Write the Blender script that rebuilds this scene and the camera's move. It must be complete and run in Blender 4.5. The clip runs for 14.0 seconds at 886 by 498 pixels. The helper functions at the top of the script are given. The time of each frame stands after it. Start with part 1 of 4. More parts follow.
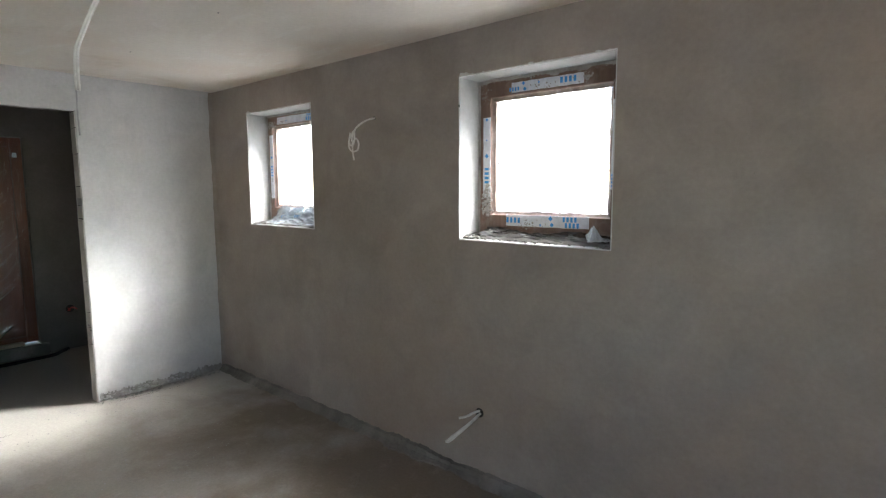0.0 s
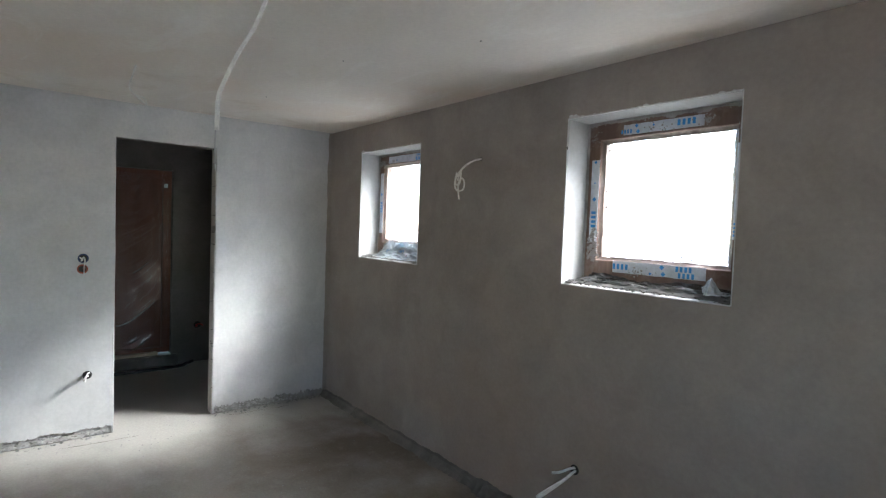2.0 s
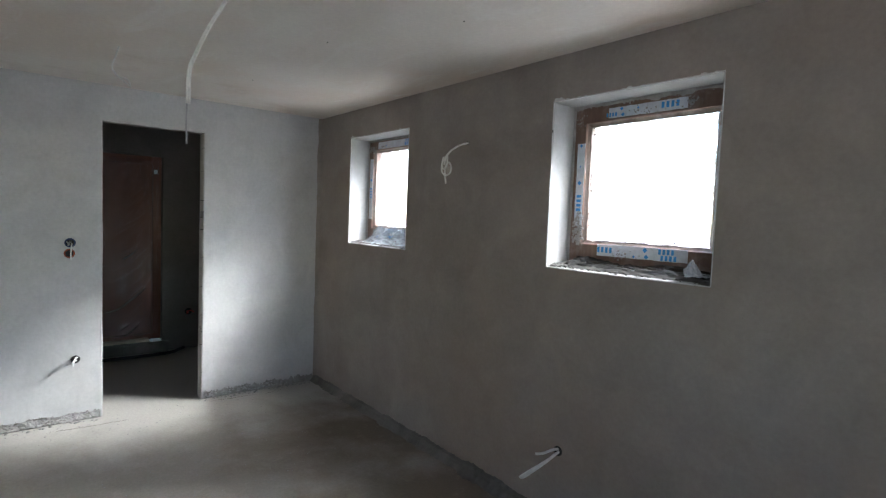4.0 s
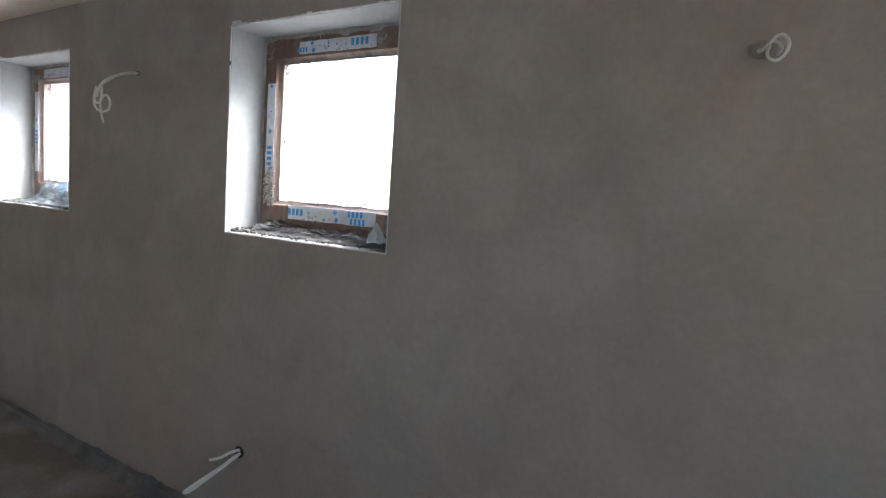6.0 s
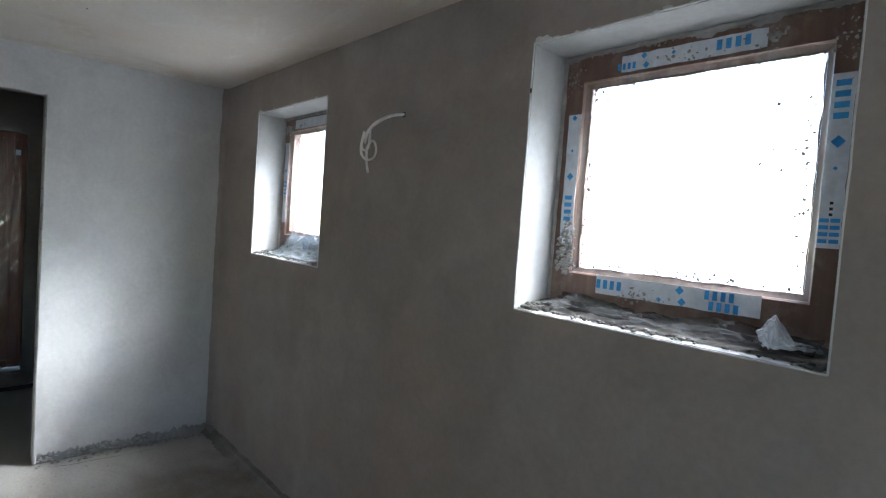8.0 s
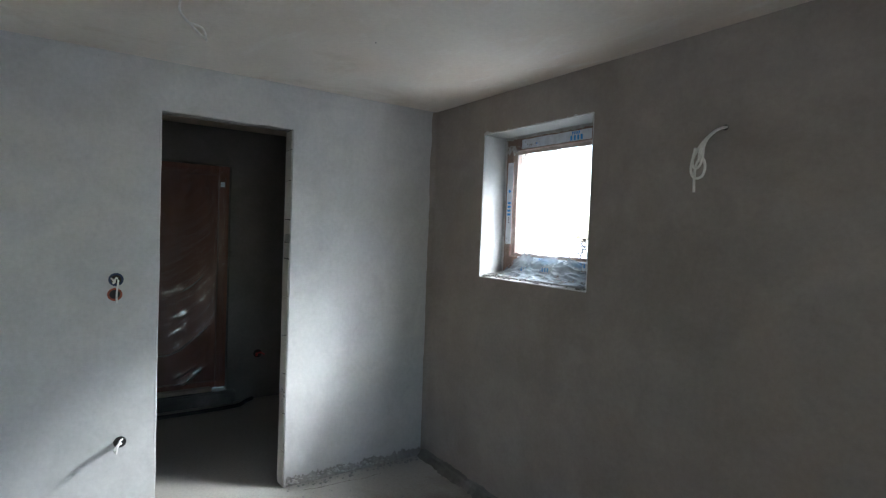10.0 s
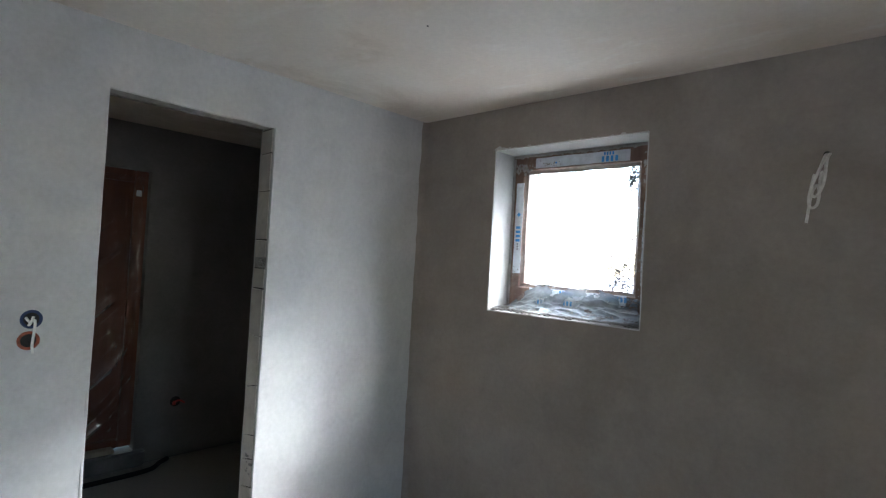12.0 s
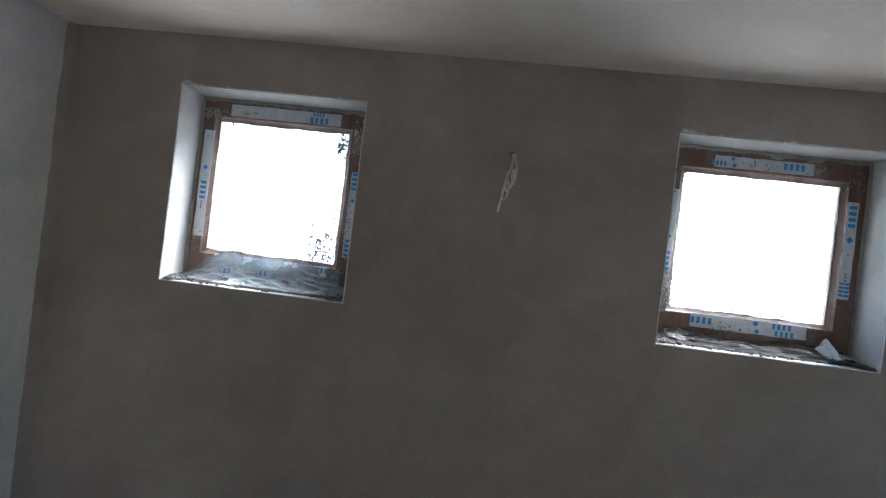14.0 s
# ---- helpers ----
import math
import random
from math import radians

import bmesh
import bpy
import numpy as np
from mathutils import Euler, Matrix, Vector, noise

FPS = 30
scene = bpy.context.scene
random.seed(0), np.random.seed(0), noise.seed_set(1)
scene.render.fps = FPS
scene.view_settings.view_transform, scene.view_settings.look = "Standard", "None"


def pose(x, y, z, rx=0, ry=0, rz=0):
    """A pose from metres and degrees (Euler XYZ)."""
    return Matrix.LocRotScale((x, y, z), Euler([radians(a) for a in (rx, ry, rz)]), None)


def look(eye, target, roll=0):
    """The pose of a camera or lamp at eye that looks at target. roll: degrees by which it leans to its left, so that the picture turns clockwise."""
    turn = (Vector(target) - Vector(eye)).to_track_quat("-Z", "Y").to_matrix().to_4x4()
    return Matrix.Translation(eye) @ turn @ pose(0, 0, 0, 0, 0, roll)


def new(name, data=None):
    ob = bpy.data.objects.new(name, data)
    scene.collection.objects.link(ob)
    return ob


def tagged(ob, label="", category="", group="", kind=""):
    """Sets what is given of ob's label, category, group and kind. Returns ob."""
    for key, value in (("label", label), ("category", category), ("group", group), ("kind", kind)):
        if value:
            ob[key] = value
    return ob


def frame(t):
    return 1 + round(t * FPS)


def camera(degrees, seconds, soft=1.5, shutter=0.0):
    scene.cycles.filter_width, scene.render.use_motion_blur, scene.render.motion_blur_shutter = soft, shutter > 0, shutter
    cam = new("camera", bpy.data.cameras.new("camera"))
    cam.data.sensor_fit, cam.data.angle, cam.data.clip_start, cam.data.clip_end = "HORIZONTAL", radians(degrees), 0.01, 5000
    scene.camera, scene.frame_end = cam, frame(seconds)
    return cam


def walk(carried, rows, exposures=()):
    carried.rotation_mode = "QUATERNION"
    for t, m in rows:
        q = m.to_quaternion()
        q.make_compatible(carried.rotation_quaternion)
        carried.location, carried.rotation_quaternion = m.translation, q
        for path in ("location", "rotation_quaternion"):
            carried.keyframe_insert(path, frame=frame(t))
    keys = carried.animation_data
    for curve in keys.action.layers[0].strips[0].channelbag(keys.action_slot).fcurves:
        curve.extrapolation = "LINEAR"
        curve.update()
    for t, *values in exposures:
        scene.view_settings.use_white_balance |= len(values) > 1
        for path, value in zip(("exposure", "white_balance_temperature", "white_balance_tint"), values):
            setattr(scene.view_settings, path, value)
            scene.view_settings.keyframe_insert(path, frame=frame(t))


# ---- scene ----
cam = camera(80.0, 14.0, soft=1.25)


def eye_pose(x, y, z, yaw, pitch, roll):
    """Yaw to the left of +y, pitch up, roll as look() takes it."""
    a, b = radians(yaw), radians(pitch)
    way = Vector((-math.sin(a) * math.cos(b), math.cos(a) * math.cos(b), math.sin(b)))
    return look((x, y, z), Vector((x, y, z)) + way, roll)


PATH = [
    (0.0, 4.191, -2.096, 1.502, 40.35, -6.52, -0.22),
    (0.5, 4.234, -2.110, 1.510, 45.91, -3.86, 1.07),
    (1.0, 4.214, -2.105, 1.510, 49.08, -2.39, 2.07),
    (1.5, 4.180, -2.096, 1.510, 51.59, -1.88, 2.50),
    (2.0, 4.180, -2.079, 1.504, 51.39, -2.43, 2.12),
    (2.2, 4.199, -2.048, 1.497, 52.18, -2.32, 1.91),
    (4.3, 4.230, -2.033, 1.469, 50.21, -3.94, 2.51),
    (4.5, 4.259, -1.983, 1.469, 48.70, -4.38, 2.32),
    (5.0, 4.314, -1.839, 1.470, 42.09, -4.40, 2.33),
    (5.5, 4.330, -1.612, 1.480, 34.09, -3.51, 2.63),
    (6.0, 4.330, -1.406, 1.436, 29.59, -5.32, 4.09),
    (6.5, 4.158, -1.390, 1.482, 30.47, -3.42, 4.91),
    (7.0, 3.861, -1.382, 1.467, 37.30, -2.30, 4.35),
    (7.5, 3.719, -1.361, 1.496, 41.73, -2.98, 4.30),
    (8.0, 3.555, -1.260, 1.485, 47.55, -2.57, 4.14),
    (8.5, 3.384, -1.338, 1.482, 54.20, -2.37, 3.25),
    (9.0, 3.282, -1.587, 1.496, 57.04, -2.22, 3.23),
    (9.2, 3.216, -1.671, 1.483, 56.97, -2.07, 3.14),
    (11.3, 2.388, -2.150, 1.510, 50.98, -1.15, 0.52),
    (11.5, 2.313, -2.185, 1.500, 48.88, -0.28, 1.62),
    (12.0, 2.172, -2.123, 1.480, 43.08, 1.21, 3.29),
    (12.5, 2.093, -2.005, 1.494, 34.15, 1.49, 4.59),
    (13.0, 2.110, -1.980, 1.480, 20.83, 0.42, 6.08),
    (13.5, 1.936, -2.008, 1.507, 11.39, 1.26, 5.05),
    (14.0, 1.868, -2.068, 1.502, 5.34, 0.08, 6.87),
]
EXPOSURES = [(0.0, 3.88, 6620, 10.0),
             (0.5, 3.78, 6500, 9.7),
             (1.5, 3.54, 6240, 9.0),
             (2.0, 3.57, 6232, 9.2),
             (4.5, 3.38, 6190, 10.0),
             (5.0, 3.4, 6240, 10.5),
             (5.5, 3.60, 6290, 11.0),
             (6.5, 3.66, 6090, 9.0),
             (7.5, 3.55, 5965, 8.0),
             (8.0, 3.33, 5940, 8.0),
             (9.0, 3.17, 5940, 6.0),
             (11.5, 3.44, 6023, 8.5),
             (12.0, 3.48, 6040, 9.0),
             (13.0, 3.54, 6040, 10.0),
             (14.0, 3.23, 5990, 10.0)]
walk(cam, [(t, eye_pose(*r)) for t, *r in PATH], EXPOSURES)

# ---- world and sun ----
SUN_WAY = Vector((1.0, 1.9, 1.75)).normalized()   # from the room towards the veiled sun
world = bpy.data.worlds.new("sky")
scene.world = world
world.use_nodes = True
wn = world.node_tree
sky = wn.nodes.new("ShaderNodeTexSky")
sky.sky_type = "NISHITA"
sky.sun_disc = False
sky.sun_elevation = math.asin(SUN_WAY.z)
sky.sun_rotation = math.atan2(SUN_WAY.x, SUN_WAY.y)
sky.air_density, sky.dust_density, sky.ozone_density = 1.2, 0.5, 2.4
wn.nodes["Background"].inputs["Strength"].default_value = 0.15
wn.links.new(sky.outputs["Color"], wn.nodes["Background"].inputs["Color"])
sun_data = bpy.data.lights.new("sun", "SUN")
sun_data.energy, sun_data.angle, sun_data.color = 2.2, radians(25), (0.99, 0.982, 0.965)
sun = new("sun", sun_data)
sun.matrix_world = look(SUN_WAY * 20, (0, 0, 0))


# ---- materials ----
def nodes_of(name):
    m = bpy.data.materials.new(name)
    m.use_nodes = True
    nt = m.node_tree
    return m, nt, nt.nodes["Principled BSDF"]


def tex(nt, scale, detail=4.0, rough=0.55, stretch=(1, 1, 1), dist=0.0):
    co = nt.nodes.new("ShaderNodeTexCoord")
    mp = nt.nodes.new("ShaderNodeMapping")
    mp.inputs["Scale"].default_value = stretch
    nt.links.new(co.outputs["Object"], mp.inputs["Vector"])
    n = nt.nodes.new("ShaderNodeTexNoise")
    n.inputs["Scale"].default_value, n.inputs["Detail"].default_value = scale, detail
    n.inputs["Roughness"].default_value, n.inputs["Distortion"].default_value = rough, dist
    nt.links.new(mp.outputs["Vector"], n.inputs["Vector"])
    return n.outputs["Fac"]


def ramp(nt, fac, stops):
    r = nt.nodes.new("ShaderNodeValToRGB")
    e = r.color_ramp.elements
    while len(e) < len(stops):
        e.new(0.5)
    for s, (p, c) in zip(e, stops):
        s.position, s.color = p, (*c, 1)
    nt.links.new(fac, r.inputs["Fac"])
    return r.outputs["Color"]


def blend(nt, fac, a, b, mode="MIX"):
    x = nt.nodes.new("ShaderNodeMix")
    x.data_type, x.blend_type = "RGBA", mode
    if hasattr(fac, "node"):
        nt.links.new(fac, x.inputs[0])
    else:
        x.inputs[0].default_value = fac
    for s, v in ((6, a), (7, b)):
        if hasattr(v, "node"):
            nt.links.new(v, x.inputs[s])
        else:
            x.inputs[s].default_value = (*v, 1)
    return x.outputs[2]


def bump(nt, bsdf, layers):
    last = None
    for fac, strength, depth in layers:
        b = nt.nodes.new("ShaderNodeBump")
        b.inputs["Strength"].default_value, b.inputs["Distance"].default_value = strength, depth
        nt.links.new(fac, b.inputs["Height"])
        if last:
            nt.links.new(last, b.inputs["Normal"])
        last = b.outputs["Normal"]
    nt.links.new(last, bsdf.inputs["Normal"])


def grainy(name, dark, light, scale=1.2, rough=0.9, fine=160.0, relief=0.004, tint=None, tint_scale=0.7, spec=0.25, wave=0.01):
    """Mineral surface: broad clouds, small mottling, fine grain."""
    m, nt, b = nodes_of(name)
    big = ramp(nt, tex(nt, scale, 6, 0.6, dist=0.6), [(0.3, dark), (0.7, light)])
    col = big
    if tint:
        f = ramp(nt, tex(nt, tint_scale, 3, 0.5, dist=0.3), [(0.48, (0, 0, 0)), (0.68, (1, 1, 1))])
        col = blend(nt, f, col, tint)
    g = ramp(nt, tex(nt, 45, 5, 0.7), [(0.25, (0.90, 0.90, 0.90)), (0.75, (1.06, 1.06, 1.06))])
    col = blend(nt, 1.0, col, g, "MULTIPLY")
    mid = ramp(nt, tex(nt, 5.5, 4, 0.55, dist=0.8), [(0.32, (0.93, 0.93, 0.93)), (0.68, (1.05, 1.045, 1.04))])
    col = blend(nt, 1.0, col, mid, "MULTIPLY")
    pits = ramp(nt, tex(nt, 70, 2, 0.5), [(0.755, (1, 1, 1)), (0.80, (0.72, 0.72, 0.72))])
    col = blend(nt, 1.0, col, pits, "MULTIPLY")
    nt.links.new(col, b.inputs["Base Color"])
    b.inputs["Roughness"].default_value = rough
    b.inputs["Specular IOR Level"].default_value = spec
    bump(nt, b, [(tex(nt, 2.2, 3, 0.5), 0.35, wave), (tex(nt, 28, 5, 0.65), 0.25, relief), (tex(nt, fine, 3, 0.6), 0.3, relief * 0.4)])
    return m


def plain(name, color, rough=0.5, metal=0.0, var=0.15, scale=30.0, relief=0.0008, spec=0.5):
    m, nt, b = nodes_of(name)
    lo = tuple(c * (1 - var) for c in color)
    hi = tuple(min(1, c * (1 + var)) for c in color)
    nt.links.new(ramp(nt, tex(nt, scale, 5, 0.6), [(0.3, lo), (0.7, hi)]), b.inputs["Base Color"])
    b.inputs["Roughness"].default_value, b.inputs["Metallic"].default_value = rough, metal
    b.inputs["Specular IOR Level"].default_value = spec
    bump(nt, b, [(tex(nt, scale * 4, 3, 0.6), 0.3, relief)])
    return m


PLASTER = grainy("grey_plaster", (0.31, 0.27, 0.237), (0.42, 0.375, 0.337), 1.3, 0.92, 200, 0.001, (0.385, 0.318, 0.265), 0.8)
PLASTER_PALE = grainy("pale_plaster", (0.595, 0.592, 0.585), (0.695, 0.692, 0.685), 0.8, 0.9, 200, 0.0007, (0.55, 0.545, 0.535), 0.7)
# wall plaster darkened, so the window linings look shaded by colour
PLASTER_DIMMED = grainy("dimmed_plaster", (0.26, 0.26, 0.255), (0.33, 0.33, 0.325), 2.0, 0.85, 200, 0.001, None, 1, 0.3)
MORTAR = grainy("rough_mortar", (0.28, 0.27, 0.26), (0.48, 0.47, 0.45), 14, 0.95, 120, 0.012, None, 1, 0.15)
# dried plaster on the panes, its backlit silhouette put into the dark colour
FLECK_BACKLIT = plain("backlit_plaster_fleck", (0.11, 0.108, 0.105), 0.9, 0, 0.3, 60)
# dirty mortar; on the sills its dark colour also carries the window frame's shadow
MORTAR_DARK = grainy("dark_mortar", (0.05, 0.047, 0.044), (0.16, 0.152, 0.145), 16, 0.95, 120, 0.012, None, 1, 0.15)
FILLET = grainy("dirty_mortar", (0.12, 0.112, 0.104), (0.28, 0.265, 0.245), 3, 0.95, 120, 0.012, None, 1, 0.15)
MORTAR_PALE = grainy("pale_mortar", (0.36, 0.35, 0.34), (0.66, 0.65, 0.63), 18, 0.95, 120, 0.014, None, 1, 0.15)
BLOCK = grainy("aerated_block", (0.56, 0.53, 0.48), (0.70, 0.67, 0.62), 6, 0.95, 140, 0.006, None, 1, 0.15)
# darkened copy of the plaster: the hall's dimness is put into its colour
HALL_PLASTER_DIM = grainy("hall_plaster_dim", (0.19, 0.178, 0.165), (0.27, 0.255, 0.24), 1.0, 0.92, 200, 0.003)
EARTH = grainy("outside_ground", (0.80, 0.72, 0.60), (0.90, 0.82, 0.70), 0.3, 0.95, 20, 0.02)
BEAD = plain("corner_bead", (0.62, 0.62, 0.61), 0.5, 0.0, 0.12, 25)
CABLE = plain("cable_sheath", (0.82, 0.81, 0.77), 0.45, 0, 0.12, 60)
CABLE_DUSTY = plain("dusty_cable_sheath", (0.83, 0.81, 0.77), 0.6, 0, 0.12, 70)
CABLE_GREY = plain("grey_core", (0.45, 0.45, 0.46), 0.5, 0, 0.1, 60)
CUP_BLUE = plain("blue_box_plastic", (0.01, 0.03, 0.10), 0.4, 0, 0.2, 40)
CUP_BROWN = plain("orange_box_plastic", (0.30, 0.065, 0.025), 0.45, 0, 0.4, 50)
DARK_HOLE = plain("dark_cavity", (0.03, 0.028, 0.026), 0.9, 0, 0.3, 40)
TAPE = plain("white_tape", (0.70, 0.74, 0.80), 0.35, 0, 0.12, 40)
PRINT = plain("blue_print", (0.045, 0.32, 0.72), 0.4, 0, 0.2, 60)
HOSE = plain("black_hose", (0.015, 0.015, 0.017), 0.5, 0, 0.3, 40)
CORE_RED = plain("red_wire", (0.5, 0.04, 0.03), 0.4, 0, 0.2, 60)


def screed_material():
    """Grey-brown screed: brown patches, paler towards the west wall with trodden plaster dust and painted doorway
    light, fine grit.
    """
    m, nt, b = nodes_of("concrete_screed")
    col = ramp(nt, tex(nt, 0.9, 6, 0.6, dist=0.6), [(0.3, (0.235, 0.212, 0.182)), (0.7, (0.35, 0.323, 0.283))])
    co = nt.nodes.new("ShaderNodeTexCoord")
    xyz = nt.nodes.new("ShaderNodeSeparateXYZ")
    nt.links.new(co.outputs["Object"], xyz.inputs[0])
    foot = nt.nodes.new("ShaderNodeMath")          # brown deepens towards the foot of the north wall
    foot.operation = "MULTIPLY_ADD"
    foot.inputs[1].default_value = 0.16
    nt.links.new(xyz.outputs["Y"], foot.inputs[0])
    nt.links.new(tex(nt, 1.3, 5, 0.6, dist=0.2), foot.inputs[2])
    brown_mask = ramp(nt, foot.outputs[0], [(0.32, (0, 0, 0)), (0.52, (0.85, 0.85, 0.85))])
    col = blend(nt, brown_mask, col, (0.185, 0.145, 0.11))
    # paler towards the west wall: plaster dust, plus the doorway's light put into colour
    dust_glow = nt.nodes.new("ShaderNodeMath")
    dust_glow.operation = "MULTIPLY_ADD"
    dust_glow.inputs[1].default_value, dust_glow.inputs[2].default_value = -0.60, 0.62
    nt.links.new(xyz.outputs["X"], dust_glow.inputs[0])
    mixed = nt.nodes.new("ShaderNodeMath")
    mixed.operation = "ADD"
    nt.links.new(dust_glow.outputs[0], mixed.inputs[0])
    nt.links.new(tex(nt, 1.6, 6, 0.6, dist=0.2), mixed.inputs[1])
    dust = ramp(nt, mixed.outputs[0], [(0.62, (0, 0, 0)), (1.0, (0.8, 0.8, 0.8))])
    col = blend(nt, dust, col, (0.50, 0.48, 0.44))
    scuff = ramp(nt, tex(nt, 9, 6, 0.7, (1, 1, 1), 0.3), [(0.55, (0, 0, 0)), (0.75, (0.22, 0.22, 0.22))])
    col = blend(nt, scuff, col, (0.50, 0.475, 0.43))
    grit = ramp(nt, tex(nt, 60, 4, 0.7), [(0.25, (0.84, 0.84, 0.84)), (0.75, (1.08, 1.08, 1.08))])
    col = blend(nt, 1.0, col, grit, "MULTIPLY")
    nt.links.new(col, b.inputs["Base Color"])
    b.inputs["Roughness"].default_value, b.inputs["Specular IOR Level"].default_value = 0.8, 0.35
    bump(nt, b, [(tex(nt, 2.2, 3, 0.5), 0.35, 0.01), (tex(nt, 28, 5, 0.65), 0.25, 0.0015), (tex(nt, 180, 3, 0.6), 0.3, 0.0006)])
    return m


SCREED = screed_material()


def ceiling_material():
    """Off-white plaster: rosy damp clouds, pale trowel sweeps, faint brown stains, hairline ridges."""
    m, nt, b = nodes_of("ceiling_plaster")
    col = ramp(nt, tex(nt, 0.9, 6, 0.6, dist=0.6), [(0.3, (0.76, 0.705, 0.635)), (0.7, (0.87, 0.825, 0.76))])
    rosy = ramp(nt, tex(nt, 1.1, 3, 0.5, dist=0.3), [(0.46, (0, 0, 0)), (0.68, (1, 1, 1))])
    col = blend(nt, rosy, col, (0.78, 0.675, 0.58))
    sweep = ramp(nt, tex(nt, 2.4, 5, 0.6, (0.5, 1.6, 1), 2.2), [(0.56, (0, 0, 0)), (0.70, (0.55, 0.55, 0.55))])
    col = blend(nt, sweep, col, (0.90, 0.87, 0.82))
    co = nt.nodes.new("ShaderNodeTexCoord")
    xyz = nt.nodes.new("ShaderNodeSeparateXYZ")
    nt.links.new(co.outputs["Object"], xyz.inputs[0])
    near = nt.nodes.new("ShaderNodeMath")          # brown stains gather along the west edge
    near.operation = "MULTIPLY_ADD"
    near.inputs[1].default_value = -0.10
    nt.links.new(xyz.outputs["X"], near.inputs[0])
    nt.links.new(tex(nt, 2.2, 7, 0.7, (1.0, 0.8, 1), 0.6), near.inputs[2])
    stain = ramp(nt, near.outputs[0], [(0.49, (0, 0, 0)), (0.66, (0.55, 0.55, 0.55))])
    col = blend(nt, stain, col, (0.55, 0.47, 0.37))
    grain = ramp(nt, tex(nt, 45, 5, 0.7), [(0.25, (0.93, 0.93, 0.93)), (0.75, (1.04, 1.04, 1.04))])
    col = blend(nt, 1.0, col, grain, "MULTIPLY")
    nt.links.new(col, b.inputs["Base Color"])
    b.inputs["Roughness"].default_value, b.inputs["Specular IOR Level"].default_value = 0.75, 0.4
    bump(nt, b, [(tex(nt, 2.2, 3, 0.5), 0.35, 0.012), (tex(nt, 3.0, 5, 0.6, (0.5, 1.6, 1), 2.2), 0.3, 0.006), (tex(nt, 28, 5, 0.65), 0.25, 0.001)])
    return m


CEILING_PLASTER = ceiling_material()


def wood_film(name, dark, light, rough, dusty=0.6):
    m, nt, b = nodes_of(name)
    grain = tex(nt, 14, 6, 0.6, (1, 1, 0.12), 1.2)
    col = ramp(nt, grain, [(0.3, dark), (0.7, light)])
    dust = ramp(nt, tex(nt, 9, 6, 0.7, dist=0.5), [(0.50, (0, 0, 0)), (0.74, (dusty,) * 3)])
    col = blend(nt, dust, col, (0.36, 0.33, 0.30))
    nt.links.new(col, b.inputs["Base Color"])
    b.inputs["Roughness"].default_value = rough
    bump(nt, b, [(grain, 0.2, 0.001), (tex(nt, 60, 4, 0.6), 0.2, 0.001)])
    return m


FRAME = wood_film("brown_frame_foil", (0.13, 0.075, 0.055), (0.235, 0.148, 0.11), 0.45)
BEAD_DUSTY = wood_film("dusty_bead_foil", (0.11, 0.075, 0.06), (0.24, 0.185, 0.155), 0.7)
DOOR_LEAF = wood_film("brown_door_leaf", (0.13, 0.045, 0.026), (0.21, 0.078, 0.045), 0.4, 0.08)
BOARD = wood_film("pale_board", (0.38, 0.31, 0.22), (0.52, 0.43, 0.31), 0.8)


def film(name, alpha, rough, color=(0.85, 0.88, 0.9), spec=0.5):
    """Thin plastic sheet: part clear, part scattering, with a gloss."""
    m, nt, b = nodes_of(name)
    b.inputs["Base Color"].default_value = (*color, 1)
    b.inputs["Roughness"].default_value, b.inputs["Specular IOR Level"].default_value = rough, spec
    haze = ramp(nt, tex(nt, 12, 5, 0.6), [(0.3, (alpha * 0.6,) * 3), (0.7, (min(1, alpha * 1.4),) * 3)])
    nt.links.new(haze, b.inputs["Alpha"])
    bump(nt, b, [(tex(nt, 30, 4, 0.6, dist=1.0), 0.4, 0.004)])
    return m


SHEET = film("milky_sheet", 0.42, 0.28, (0.42, 0.48, 0.52))
SCRAP = film("torn_sheet", 0.75, 0.35, (0.40, 0.43, 0.45))
# dust on the sheet, with the window frame's shadow added to its dark colour
SHEET_DUSTY_DIM = film("dusty_dim_sheet", 0.95, 0.7, (0.055, 0.053, 0.052), 0.2)


def wrap_material():
    """Clear film: lets the door through, with a gloss that grows at glancing angles."""
    m, nt, b = nodes_of("clear_wrap")
    out = nt.nodes["Material Output"]
    clear = nt.nodes.new("ShaderNodeBsdfTransparent")
    clear.inputs["Color"].default_value = (0.93, 0.93, 0.95, 1)
    gloss = nt.nodes.new("ShaderNodeBsdfGlossy")
    gloss.inputs["Roughness"].default_value = 0.07
    fres = nt.nodes.new("ShaderNodeFresnel")
    fres.inputs["IOR"].default_value = 1.8
    mix = nt.nodes.new("ShaderNodeMixShader")
    nt.links.new(fres.outputs["Fac"], mix.inputs[0])
    nt.links.new(clear.outputs[0], mix.inputs[1])
    nt.links.new(gloss.outputs[0], mix.inputs[2])
    nt.links.new(mix.outputs[0], out.inputs["Surface"])
    bp = nt.nodes.new("ShaderNodeBump")
    bp.inputs["Strength"].default_value, bp.inputs["Distance"].default_value = 0.25, 0.004
    nt.links.new(tex(nt, 22, 4, 0.6, (1, 1, 0.5), 1.5), bp.inputs["Height"])
    nt.links.new(bp.outputs["Normal"], gloss.inputs["Normal"])
    return m


WRAP = wrap_material()


